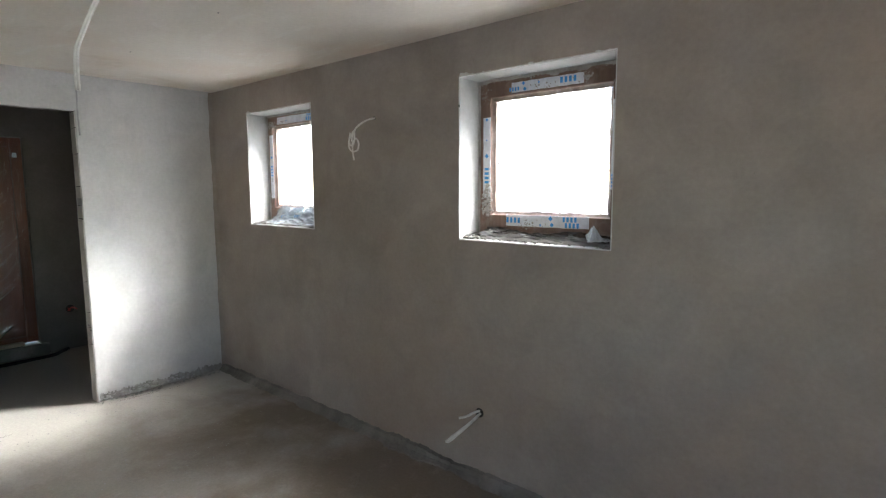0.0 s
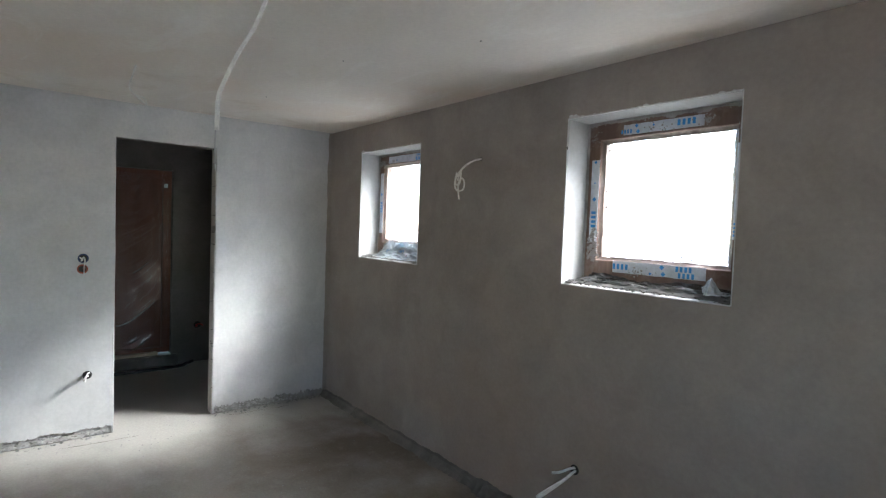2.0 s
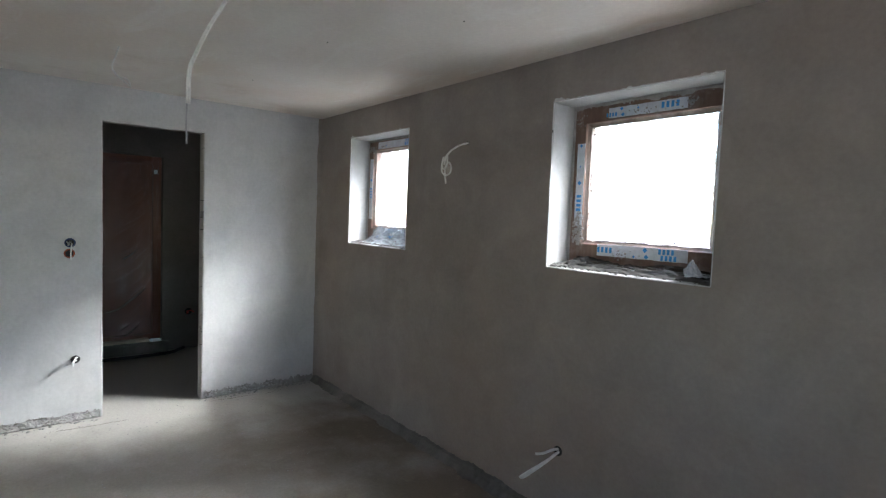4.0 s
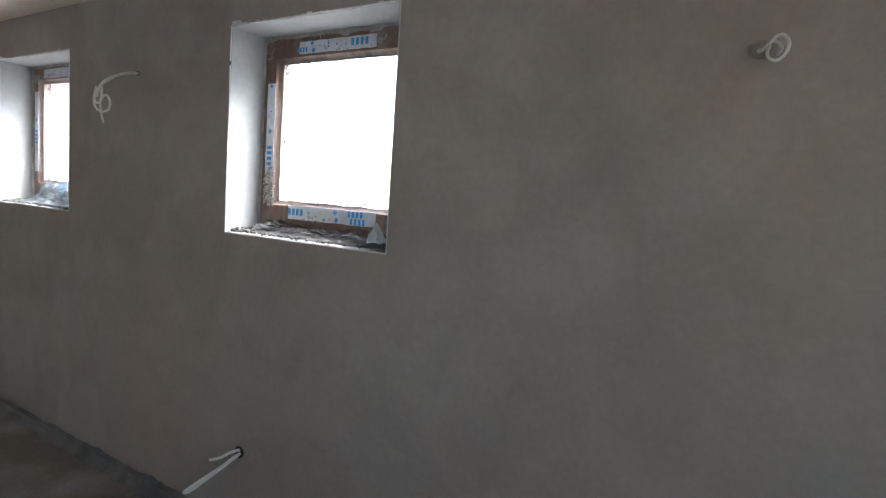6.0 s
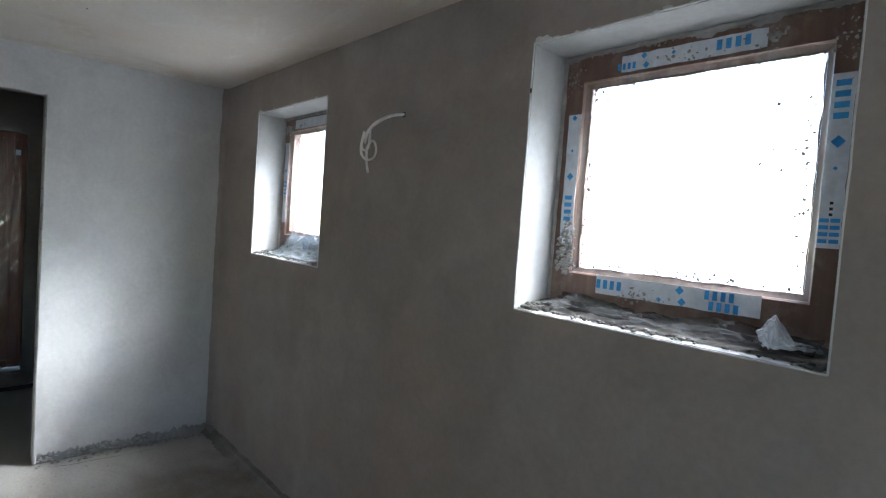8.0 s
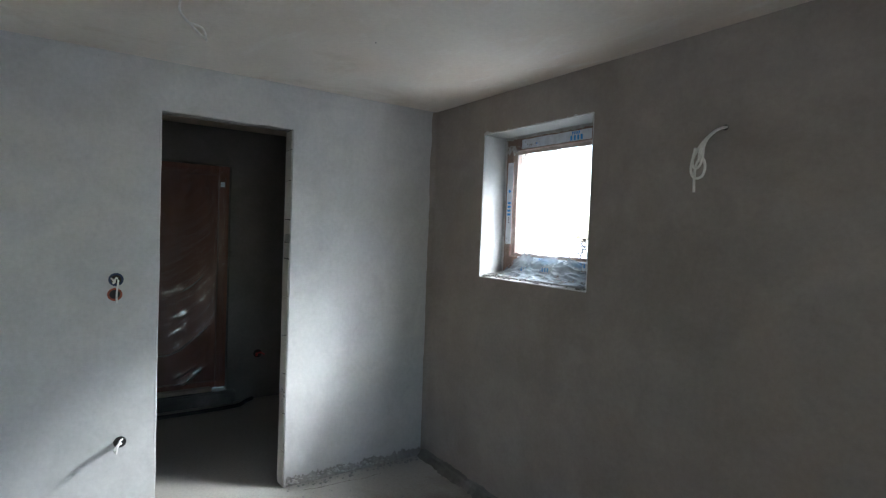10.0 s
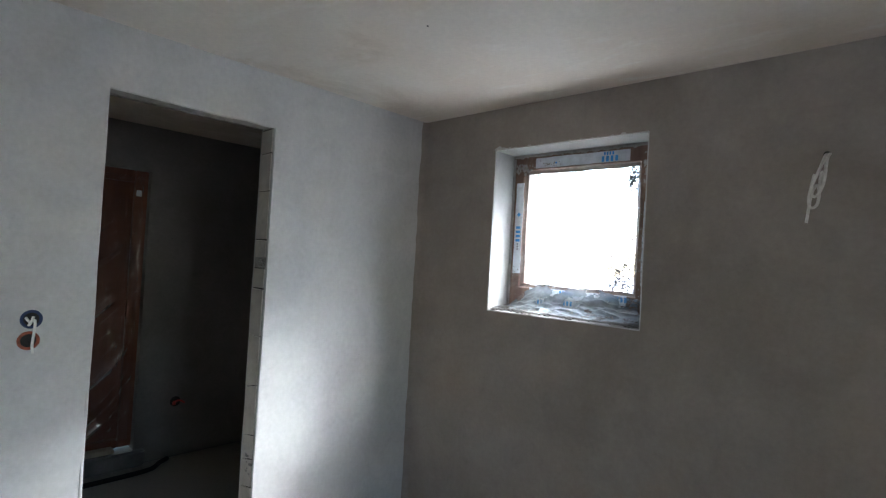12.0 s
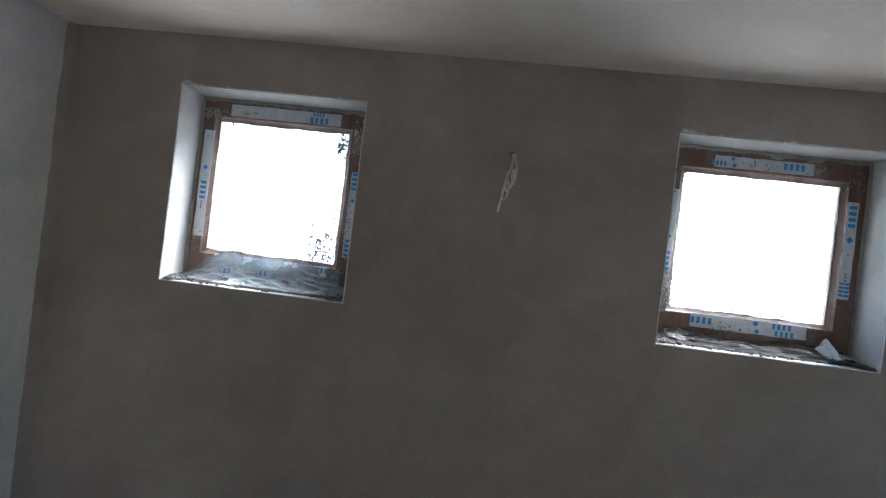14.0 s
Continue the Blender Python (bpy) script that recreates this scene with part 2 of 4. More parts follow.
def glass_material():
    m, nt, b = nodes_of("window_glass")
    b.inputs["Base Color"].default_value = (0.97, 0.98, 1.0, 1)
    b.inputs["Transmission Weight"].default_value = 1.0
    b.inputs["Roughness"].default_value = 0.02
    b.inputs["IOR"].default_value = 1.45
    bump(nt, b, [(tex(nt, 5, 2), 0.02, 0.001)])
    return m


GLASS = glass_material()


# ---- building helpers ----
def link_mesh(name, bm, material, parent=None, label="", smooth=False):
    me = bpy.data.meshes.new(name)
    bmesh.ops.recalc_face_normals(bm, faces=bm.faces)
    bm.to_mesh(me)
    bm.free()
    if smooth:
        me.shade_smooth()
    for m in (material if isinstance(material, (list, tuple)) else [material]):
        me.materials.append(m)
    ob = new(name, me)
    if parent:
        ob.parent = parent
        ob.matrix_parent_inverse = parent.matrix_world.inverted()
    if label:
        tagged(ob, label)
    return ob


def part(name, bm, material, parent, label="", smooth=False):
    return link_mesh(name, bm, material, parent, label, smooth)


def thing(name, place, label, category, group="", kind=""):
    """An Empty at a thing's base."""
    ob = new(name)
    ob.empty_display_size = 0.05
    ob.matrix_world = Matrix.Translation(place)
    bpy.context.view_layer.update()
    return tagged(ob, label, category, group, kind)


def box(bm, lo, hi, bevel=0.0):
    vs = [bm.verts.new((x, y, z)) for x in (lo[0], hi[0]) for y in (lo[1], hi[1]) for z in (lo[2], hi[2])]
    fs = [bm.faces.new([vs[i] for i in q]) for q in ((0, 1, 3, 2), (4, 6, 7, 5), (0, 4, 5, 1), (2, 3, 7, 6), (0, 2, 6, 4), (1, 5, 7, 3))]
    if bevel:
        es = {e for f in fs for e in f.edges}
        bmesh.ops.bevel(bm, geom=list(es), offset=bevel, segments=2, affect="EDGES")
    return fs


def slab(axis, depth0, depth1, us, vs, holes):
    """A slab square to an axis ('x' or 'y'), between two depths, over cuts us (the other level axis) and vs (height), with cells left out."""
    bm = bmesh.new()
    made = {}

    def vert(u, d, v):
        key = (round(u, 5), round(d, 5), round(v, 5))
        if key not in made:
            made[key] = bm.verts.new((d, u, v) if axis == "x" else (u, d, v))
        return made[key]

    nu, nv = len(us) - 1, len(vs) - 1

    def solid(i, j):
        if not (0 <= i < nu and 0 <= j < nv):
            return False
        u, v = (us[i] + us[i + 1]) / 2, (vs[j] + vs[j + 1]) / 2
        return not any(a < u < b and c < v < d for a, b, c, d in holes)

    for i in range(nu):
        for j in range(nv):
            if not solid(i, j):
                continue
            u0, u1, v0, v1 = us[i], us[i + 1], vs[j], vs[j + 1]
            for d in (depth0, depth1):
                bm.faces.new([vert(u0, d, v0), vert(u1, d, v0), vert(u1, d, v1), vert(u0, d, v1)])
            for (a, b), k in (((i - 1, j), 0), ((i + 1, j), 1), ((i, j - 1), 2), ((i, j + 1), 3)):
                if solid(a, b):
                    continue
                p, q = (((u0, v0), (u0, v1)), ((u1, v0), (u1, v1)), ((u0, v0), (u1, v0)), ((u0, v1), (u1, v1)))[k]
                bm.faces.new([vert(p[0], depth0, p[1]), vert(q[0], depth0, q[1]), vert(q[0], depth1, q[1]), vert(p[0], depth1, p[1])])
    return bm


def smooth_line(points, steps=8):
    """Catmull-Rom through the points."""
    ps = [Vector(p) for p in points]
    ps = [ps[0] * 2 - ps[1]] + ps + [ps[-1] * 2 - ps[-2]]
    out = []
    for a, b, c, d in zip(ps, ps[1:], ps[2:], ps[3:]):
        for k in range(steps):
            t = k / steps
            out.append(0.5 * ((2 * b) + (c - a) * t + (2 * a - 5 * b + 4 * c - d) * t * t + (3 * b - a - 3 * c + d) * t ** 3))
    return out + [ps[-2]]


def tube(bm, points, radius, sides=8, flat=1.0, steps=8):
    """A round or flattened cable along a smooth line."""
    line = smooth_line(points, steps)
    up = Vector((0.13, 0.29, 0.95)).normalized()
    rings = []
    for i, p in enumerate(line):
        way = (line[min(i + 1, len(line) - 1)] - line[max(i - 1, 0)]).normalized()
        side = way.cross(up)
        if side.length < 0.05:
            side = way.cross(Vector((1, 0, 0)))
        side.normalize()
        top = side.cross(way)
        rings.append([bm.verts.new(p + (side * math.cos(a) + top * math.sin(a) * flat) * radius) for a in (2 * math.pi * k / sides for k in range(sides))])
        up = top
    for a, b in zip(rings, rings[1:]):
        for k in range(sides):
            bm.faces.new([a[k], a[(k + 1) % sides], b[(k + 1) % sides], b[k]])
    bm.faces.new(rings[0])
    bm.faces.new(rings[-1])


def ring_profile(bm, x0, x1, z0, z1, profile):
    """A mitred rectangular ring in the xz plane; profile: (inset, y) pairs, closed."""
    rings = []
    for inset, y in profile:
        a = inset if isinstance(inset, tuple) else (inset,) * 4      # left, right, bottom, top
        rings.append([bm.verts.new(p) for p in ((x0 + a[0], y, z0 + a[2]), (x1 - a[1], y, z0 + a[2]), (x1 - a[1], y, z1 - a[3]), (x0 + a[0], y, z1 - a[3]))])
    for a, b in zip(rings, rings[1:] + rings[:1]):
        for k in range(4):
            bm.faces.new([a[k], a[(k + 1) % 4], b[(k + 1) % 4], b[k]])


def lump(bm, c, size, seed=0, squash=(1, 1, 1), sub=1):
    """An uneven crumb."""
    m = Matrix.Translation(c) @ Matrix.Diagonal((size * squash[0], size * squash[1], size * squash[2], 1))
    r = bmesh.ops.create_icosphere(bm, subdivisions=sub, radius=1.0, matrix=m)
    for v in r["verts"]:
        d = v.co - Vector(c)
        v.co += d * 0.45 * noise.noise(v.co * 60 + Vector((seed, 0, 0)))


# ---- sizes ----
CEIL = 2.265
WEST_T, NORTH_T = 0.125, 0.37
DOOR_Y0, DOOR_Y1, DOOR_H = -1.592, -0.933, 2.03
EAST_X, SOUTH_Y = 6.2, -3.8
HALL_X = -1.695
WIN_A = (0.518, 1.301, 1.241, 2.054)
WIN_B = (2.519, 3.318, 1.245, 2.049)
FRAME_Y = 0.166

# ---- structure ----
bm = bmesh.new()
box(bm, (HALL_X - 0.3, SOUTH_Y - 0.2, -0.12), (EAST_X + 0.2, NORTH_T, 0.0))
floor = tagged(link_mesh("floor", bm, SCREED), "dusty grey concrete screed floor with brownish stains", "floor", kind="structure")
bm = bmesh.new()
box(bm, (HALL_X - 0.3, SOUTH_Y - 0.2, CEIL), (EAST_X + 0.2, NORTH_T, CEIL + 0.2))
tagged(link_mesh("ceiling", bm, CEILING_PLASTER), "warm off-white plastered ceiling with trowel patches", "ceiling", kind="structure")

us = sorted({-WEST_T, WIN_A[0], WIN_A[1], WIN_B[0], WIN_B[1], EAST_X})
vs = sorted({0.0, WIN_A[2], WIN_B[2], WIN_A[3], WIN_B[3], CEIL})
bm = slab("y", 0.0, NORTH_T, us, vs, [WIN_A, WIN_B])
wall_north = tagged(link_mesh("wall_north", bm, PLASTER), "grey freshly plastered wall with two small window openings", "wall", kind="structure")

COAT = 0.016
core = slab("x", -WEST_T + 0.012, -COAT - 0.0002, [SOUTH_Y, DOOR_Y0 + 0.004, DOOR_Y1 - 0.004, 0.0], [0.0, DOOR_H + 0.004, CEIL], [(DOOR_Y0, DOOR_Y1, 0, DOOR_H)])
wall_west = tagged(link_mesh("wall_west", core, MORTAR), "pale plastered wall with an open doorway and ragged bottom edge", "wall", kind="structure")


def ragged_coat(y0, y1, base, rough, seed):
    """A plaster coat on the room side, with a broken lower edge."""
    bm = bmesh.new()
    n = max(2, int((y1 - y0) / 0.006))
    front, back = [], []
    for i in range(n + 1):
        y = y0 + (y1 - y0) * i / n
        z = base + rough * (0.6 * noise.noise(Vector((y * 9, seed, 0))) + 0.7 * noise.noise(Vector((y * 33, seed, 4))) + 0.7 * noise.noise(Vector((y * 90, seed, 9))))
        z = max(0.015, z)
        front.append((bm.verts.new((0.0, y, z)), bm.verts.new((0.0, y, CEIL))))
        back.append((bm.verts.new((-COAT, y, z + 0.004)), bm.verts.new((-COAT, y, CEIL))))
    for i in range(n):
        bm.faces.new([front[i][0], front[i + 1][0], front[i + 1][1], front[i][1]])
        bm.faces.new([front[i][0], back[i][0], back[i + 1][0], front[i + 1][0]])
    for i in (0, n):
        bm.faces.new([front[i][0], front[i][1], back[i][1], back[i][0]])
    return bm


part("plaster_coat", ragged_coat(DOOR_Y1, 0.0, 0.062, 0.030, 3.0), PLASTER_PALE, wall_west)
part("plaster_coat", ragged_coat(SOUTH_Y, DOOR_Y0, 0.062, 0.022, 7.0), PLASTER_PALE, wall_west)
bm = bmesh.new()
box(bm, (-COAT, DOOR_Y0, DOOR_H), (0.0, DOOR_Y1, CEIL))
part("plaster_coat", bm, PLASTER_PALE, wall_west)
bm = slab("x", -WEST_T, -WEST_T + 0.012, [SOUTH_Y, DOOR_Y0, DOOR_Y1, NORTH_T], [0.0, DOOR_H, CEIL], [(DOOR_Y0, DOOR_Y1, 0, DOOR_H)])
part("plaster_coat", bm, HALL_PLASTER_DIM, wall_west)

EAST_OPENING = (-2.60, -1.62, 1.02, 2.07)
bm = slab("x", EAST_X, EAST_X + 0.2, [SOUTH_Y, -2.60, -1.62, NORTH_T], [0, 1.02, 2.07, CEIL], [EAST_OPENING])
tagged(link_mesh("wall_east", bm, PLASTER_PALE), "plain pale plastered wall with an unglazed window opening", "wall", kind="structure")
bm = bmesh.new()
box(bm, (HALL_X - 0.3, SOUTH_Y - 0.2, 0), (EAST_X + 0.2, SOUTH_Y, CEIL))
tagged(link_mesh("wall_south", bm, PLASTER_PALE), "plain pale plastered wall closing the room", "wall", kind="structure")
bm = bmesh.new()
box(bm, (HALL_X - 0.3, 0.30, 0), (-WEST_T, NORTH_T, CEIL))
tagged(link_mesh("wall_hall_end", bm, HALL_PLASTER_DIM), "plain grey plastered end wall of the hall, colour darkened to look unlit", "wall", kind="structure")
HD = (-1.86, -0.890, 0.10, 1.962)
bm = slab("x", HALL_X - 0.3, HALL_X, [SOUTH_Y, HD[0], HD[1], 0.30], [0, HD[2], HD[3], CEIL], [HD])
tagged(link_mesh("wall_hall", bm, HALL_PLASTER_DIM), "grey plastered hall wall with a door opening, colour darkened to look unlit", "wall", kind="structure")
bm = bmesh.new()
box(bm, (-150, -150, -0.9), (150, 150, -0.4))
tagged(link_mesh("ground", bm, EARTH), "pale bare ground outside the house", "ground", kind="structure")


# ---- windows ----
def window(name, o, insets, label):
    """A fixed brown window: mitred frame, bead, pane. insets: left, right, bottom, top widths of the visible frame."""
    w = thing(name, (o[0], FRAME_Y, o[2]), label, "window", kind="structure")
    l, r, b, t = insets
    bm = bmesh.new()
    k = 0.018
    ring_profile(bm, o[0], o[1], o[2], o[3], [(0.001, FRAME_Y), ((l - k, r - k, b - k, t - k), FRAME_Y), ((l - k + 0.004, r - k + 0.004, b - k + 0.004, t - k + 0.004), FRAME_Y + 0.006),
                                            ((l - k + 0.004, r - k + 0.004, b - k + 0.004, t - k + 0.004), FRAME_Y + 0.07), (0.001, FRAME_Y + 0.07)])
    part("window_frame", bm, FRAME, w)
    bm = bmesh.new()
    ring_profile(bm, o[0], o[1], o[2], o[3], [((l - k + 0.005, r - k + 0.005, b - k + 0.005, t - k + 0.005), FRAME_Y + 0.008), ((l, r, b, t), FRAME_Y + 0.022), ((l, r, b, t), FRAME_Y + 0.030), ((l - k + 0.005, r - k + 0.005, b - k + 0.005, t - k + 0.005), FRAME_Y + 0.030)])
    part("glazing_bead", bm, BEAD_DUSTY, w, "dusty brown glazing bead")
    bm = bmesh.new()
    box(bm, (o[0] + l - 0.008, FRAME_Y + 0.031, o[2] + b - 0.008), (o[1] - r + 0.008, FRAME_Y + 0.037, o[3] - t + 0.008))
    pane = part("pane", bm, GLASS, w)
    pane.visible_shadow = False
    return w


INSETS_A, INSETS_B = (0.080, 0.112, 0.138, 0.100), (0.092, 0.096, 0.138, 0.106)      # left, right, bottom, top
window_1 = window("window_1", WIN_A, INSETS_A, "small brown foil-covered window with tape strips and plaster spatter")
window_2 = window("window_2", WIN_B, INSETS_B, "brown foil-covered window with tape strips and mortar smears")


def tape(parent, lo, hi, words, upright=False, flip=False):
    """A strip of white protective tape on the frame, with blue bars and diamonds printed on it. words: (place along, size, kind)."""
    bm = bmesh.new()
    n = 14
    y = FRAME_Y - 0.0006
    rnd = random.Random(int((lo[0] + lo[1]) * 1000))
    a, b = [], []
    for i in range(n + 1):
        s = i / n
        j0, j1 = rnd.uniform(-0.0015, 0.0015), rnd.uniform(-0.0015, 0.0015)
        lift = -abs(noise.noise(Vector((s * 6, lo[0], lo[1])))) * 0.002
        if upright:
            z = lo[1] + (hi[1] - lo[1]) * s
            a.append(bm.verts.new((lo[0] + j0, y + lift, z)))
            b.append(bm.verts.new((hi[0] + j1, y, z)))
        else:
            x = lo[0] + (hi[0] - lo[0]) * s
            a.append(bm.verts.new((x, y + lift, lo[1] + j0)))
            b.append(bm.verts.new((x, y, hi[1] + j1)))
    for i in range(n):
        bm.faces.new([a[i], a[i + 1], b[i + 1], b[i]])
    ex = bmesh.ops.extrude_face_region(bm, geom=bm.faces[:])
    bmesh.ops.translate(bm, vec=(0, -0.0006, 0), verts=[v for v in ex["geom"] if isinstance(v, bmesh.types.BMVert)])
    strip = part("protective_tape", bm, TAPE, parent, "white protective tape with blue print")
    py = y - 0.0030

    def mark(bm, u, v, w, h, slant=0.0):
        pts = [(-w / 2, -h / 2), (w / 2, -h / 2), (w / 2 + slant, h / 2), (-w / 2 + slant, h / 2)]
        add(bm, u, v, pts)

    def add(bm, u, v, pts):
        for d in (0, 0.0006):
            vs_ = [bm.verts.new(((v + q, py + d, u + p) if upright else (u + p, py + d, v + q))) for p, q in pts]
            bm.faces.new(vs_)

    mid = (lo[0] + hi[0]) / 2 if upright else (lo[1] + hi[1]) / 2
    for u, off, size, kind in words:
        bm = bmesh.new()
        v = mid + off
        if kind == "diamond":
            add(bm, u, v, [(-size, 0), (0, -size), (size, 0), (0, size)])
        elif kind == "dots":
            for k in range(3):
                mark(bm, u + (k - 1) * size * 1.6, v, size * 0.8, size * 0.8)
        else:
            for k in range(4):
                w = size * 0.62
                c = u + (k - 1.5) * size * 0.86
                mark(bm, c, v, w * 0.80, size)
        part("print", bm, PRINT if kind != "dots" else HOSE, strip, "blue printed bars" if kind == "bars" else "")


tape(window_2, (2.718, 1.970), (3.101, 2.018), [(2.735, -0.008, 0.018, "bars"), (2.787, 0.014, 0.009, "diamond"), (2.795, -0.013, 0.010, "diamond"), (2.872, 0.008, 0.006, "diamond"), (3.024, 0.003, 0.026, "bars")])
tape(window_2, (2.694, 1.314), (3.143, 1.369), [(2.737, 0.002, 0.026, "bars"), (2.892, -0.018, 0.007, "diamond"), (2.947, 0.015, 0.012, "diamond"), (2.955, -0.015, 0.011, "diamond"), (3.047, 0.013, 0.023, "bars"), (3.059, -0.014, 0.023, "bars")])
tape(window_2, (2.549, 1.456), (2.594, 1.863), [(1.852, 0.0, 0.009, "diamond"), (1.749, 0.0, 0.005, "diamond"), (1.668, 0.0, 0.012, "diamond"), (1.568, 0.0, 0.026, "bars")], True)
tape(window_2, (3.240, 1.495), (3.284, 1.883), [(1.825, 0.0, 0.028, "bars"), (1.732, 0.0, 0.014, "diamond"), (1.673, 0.0, 0.005, "diamond"), (1.583, 0.0, 0.008, "dots"), (1.534, 0.010, 0.018, "bars"), (1.534, -0.011, 0.018, "bars")], True)
tape(window_1, (0.653, 1.978), (1.153, 2.030), [(0.773, -0.006, 0.006, "diamond"), (1.056, -0.010, 0.026, "bars"), (1.051, 0.015, 0.016, "bars")])
tape(window_1, (0.653, 1.321), (1.167, 1.366), [(0.859, 0.010, 0.020, "bars"), (1.090, 0.0, 0.012, "diamond"), (1.136, 0.004, 0.022, "bars")])
tape(window_1, (0.647, 1.276), (0.961, 1.318), [(0.700, 0.0, 0.023, "bars"), (0.866, 0.008, 0.022, "bars")])
tape(window_1, (1.006, 1.274), (1.159, 1.318), [(1.078, 0.0, 0.023, "bars")])
tape(window_1, (0.542, 1.435), (0.588, 1.907), [(1.741, 0.0, 0.012, "diamond"), (1.640, 0.0, 0.026, "bars"), (1.574, 0.0, 0.008, "dots")], True)
tape(window_1, (1.226, 1.418), (1.264, 1.788), [(1.747, 0.0, 0.024, "bars"), (1.664, 0.0, 0.010, "diamond"), (1.459, 0.0, 0.024, "bars")], True)


# ---- mortar, spatter and crumbs on the windows ----
def spatter(name, parent, spots, material, seed, label):
    """Dried flakes: (x, z, spread x, spread z, count, size, y)."""
    rnd = random.Random(seed)
    bm = bmesh.new()
    for x, z, sx, sz, count, size, y in spots:
        for _ in range(count):
            px, pz = rnd.gauss(x, sx), rnd.gauss(z, sz)
            s = size * rnd.uniform(0.4, 1.5)
            k = rnd.randint(5, 7)
            ring_ = []
            st = rnd.uniform(0.35, 0.95)
            turn = rnd.uniform(0, 3.1)
            for i in range(k):
                a = 2 * math.pi * i / k
                r = s * rnd.uniform(0.55, 1.15)
                u, v = r * math.cos(a), r * st * math.sin(a)
                ring_.append(bm.verts.new((px + u * math.cos(turn) - v * math.sin(turn), y, pz + u * math.sin(turn) + v * math.cos(turn))))
            top = bm.verts.new((px, y - min(0.004, s * 0.5), pz))
            for i in range(k):
                bm.faces.new([ring_[i], ring_[(i + 1) % k], top])
    return tagged(part(name, bm, material, parent, label), kind="stuff")


GY = FRAME_Y + 0.0305
FY = FRAME_Y - 0.0004
spatter("plaster_spatter", window_2, [(3.172, 1.733, 0.02, 0.05, 16, 0.0045, GY), (3.111, 1.703, 0.03, 0.03, 7, 0.0045, GY), (3.201, 1.614, 0.006, 0.16, 70, 0.0042, GY), (2.616, 1.574, 0.007, 0.13, 70, 0.0042, GY),
                                    (2.902, 1.393, 0.16, 0.005, 80, 0.004, GY), (2.632, 1.926, 0.014, 0.014, 24, 0.0045, GY), (2.921, 1.943, 0.16, 0.003, 40, 0.004, GY), (3.102, 1.624, 0.04, 0.03, 10, 0.003, GY)], FLECK_BACKLIT, 5, "dried plaster flecks, coloured dark as backlit silhouettes")
spatter("mortar_smear", window_2, [(2.571, 1.451, 0.016, 0.035, 150, 0.008, FY), (2.576, 1.396, 0.015, 0.020, 60, 0.007, FY), (2.561, 1.966, 0.018, 0.022, 40, 0.004, FY), (3.272, 1.961, 0.015, 0.03, 40, 0.004, FY), (3.116, 1.995, 0.014, 0.012, 26, 0.007, FY),
                                 (2.902, 2.036, 0.25, 0.003, 60, 0.005, FY), (2.822, 1.321, 0.05, 0.012, 30, 0.005, FY - 0.004), (2.902, 1.990, 0.05, 0.01, 24, 0.005, FY - 0.004)], MORTAR, 6, "grey mortar smears on the frame")
spatter("plaster_spatter", window_1, [(1.119, 1.466, 0.040, 0.058, 400, 0.0050, GY), (1.164, 1.573, 0.010, 0.12, 130, 0.0050, GY), (1.159, 1.904, 0.012, 0.030, 150, 0.0065, GY), (1.079, 1.400, 0.05, 0.012, 60, 0.0048, GY), (0.638, 1.930, 0.015, 0.015, 24, 0.005, GY),
                                    (0.879, 1.940, 0.2, 0.004, 26, 0.004, GY), (1.099, 1.573, 0.02, 0.03, 20, 0.004, GY)], FLECK_BACKLIT, 8, "dried plaster flecks, coloured dark as backlit silhouettes")
spatter("mortar_smear", window_1, [(1.249, 1.930, 0.018, 0.05, 90, 0.009, FY), (0.578, 1.981, 0.03, 0.012, 70, 0.008, FY), (1.229, 1.542, 0.01, 0.1, 50, 0.005, FY - 0.004), (0.909, 2.042, 0.22, 0.003, 60, 0.005, FY), (0.728, 1.991, 0.04, 0.008, 26, 0.005, FY - 0.004),
                                 (0.548, 1.446, 0.012, 0.012, 24, 0.006, FY)], MORTAR, 9, "grey mortar smears on the frame")


def foam_strip(parent, o, seed):
    """Rough grey filler in the joint above and beside the frame."""
    bm = bmesh.new()
    rnd = random.Random(seed)
    for pts in ([(o[0] + 0.004 + (o[1] - o[0] - 0.008) * i / 24, FRAME_Y - 0.001, o[3] - 0.006 + rnd.uniform(-0.004, 0.002)) for i in range(25)],
                [(o[0] + 0.004 + rnd.uniform(0, 0.003), FRAME_Y - 0.001, o[2] + 0.03 + (o[3] - o[2] - 0.05) * i / 24) for i in range(25)],
                [(o[1] - 0.004 - rnd.uniform(0, 0.003), FRAME_Y - 0.001, o[2] + 0.03 + (o[3] - o[2] - 0.05) * i / 24) for i in range(25)]):
        tube(bm, pts, 0.0075, 6, 1.0, 2)
    for v in bm.verts:
        v.co += Vector((0, -1, 0)) * 0.003 * noise.noise(v.co * 90)
    part("joint_filler", bm, MORTAR, parent, "rough grey joint filler")


foam_strip(window_1, WIN_A, 31)
foam_strip(window_2, WIN_B, 32)


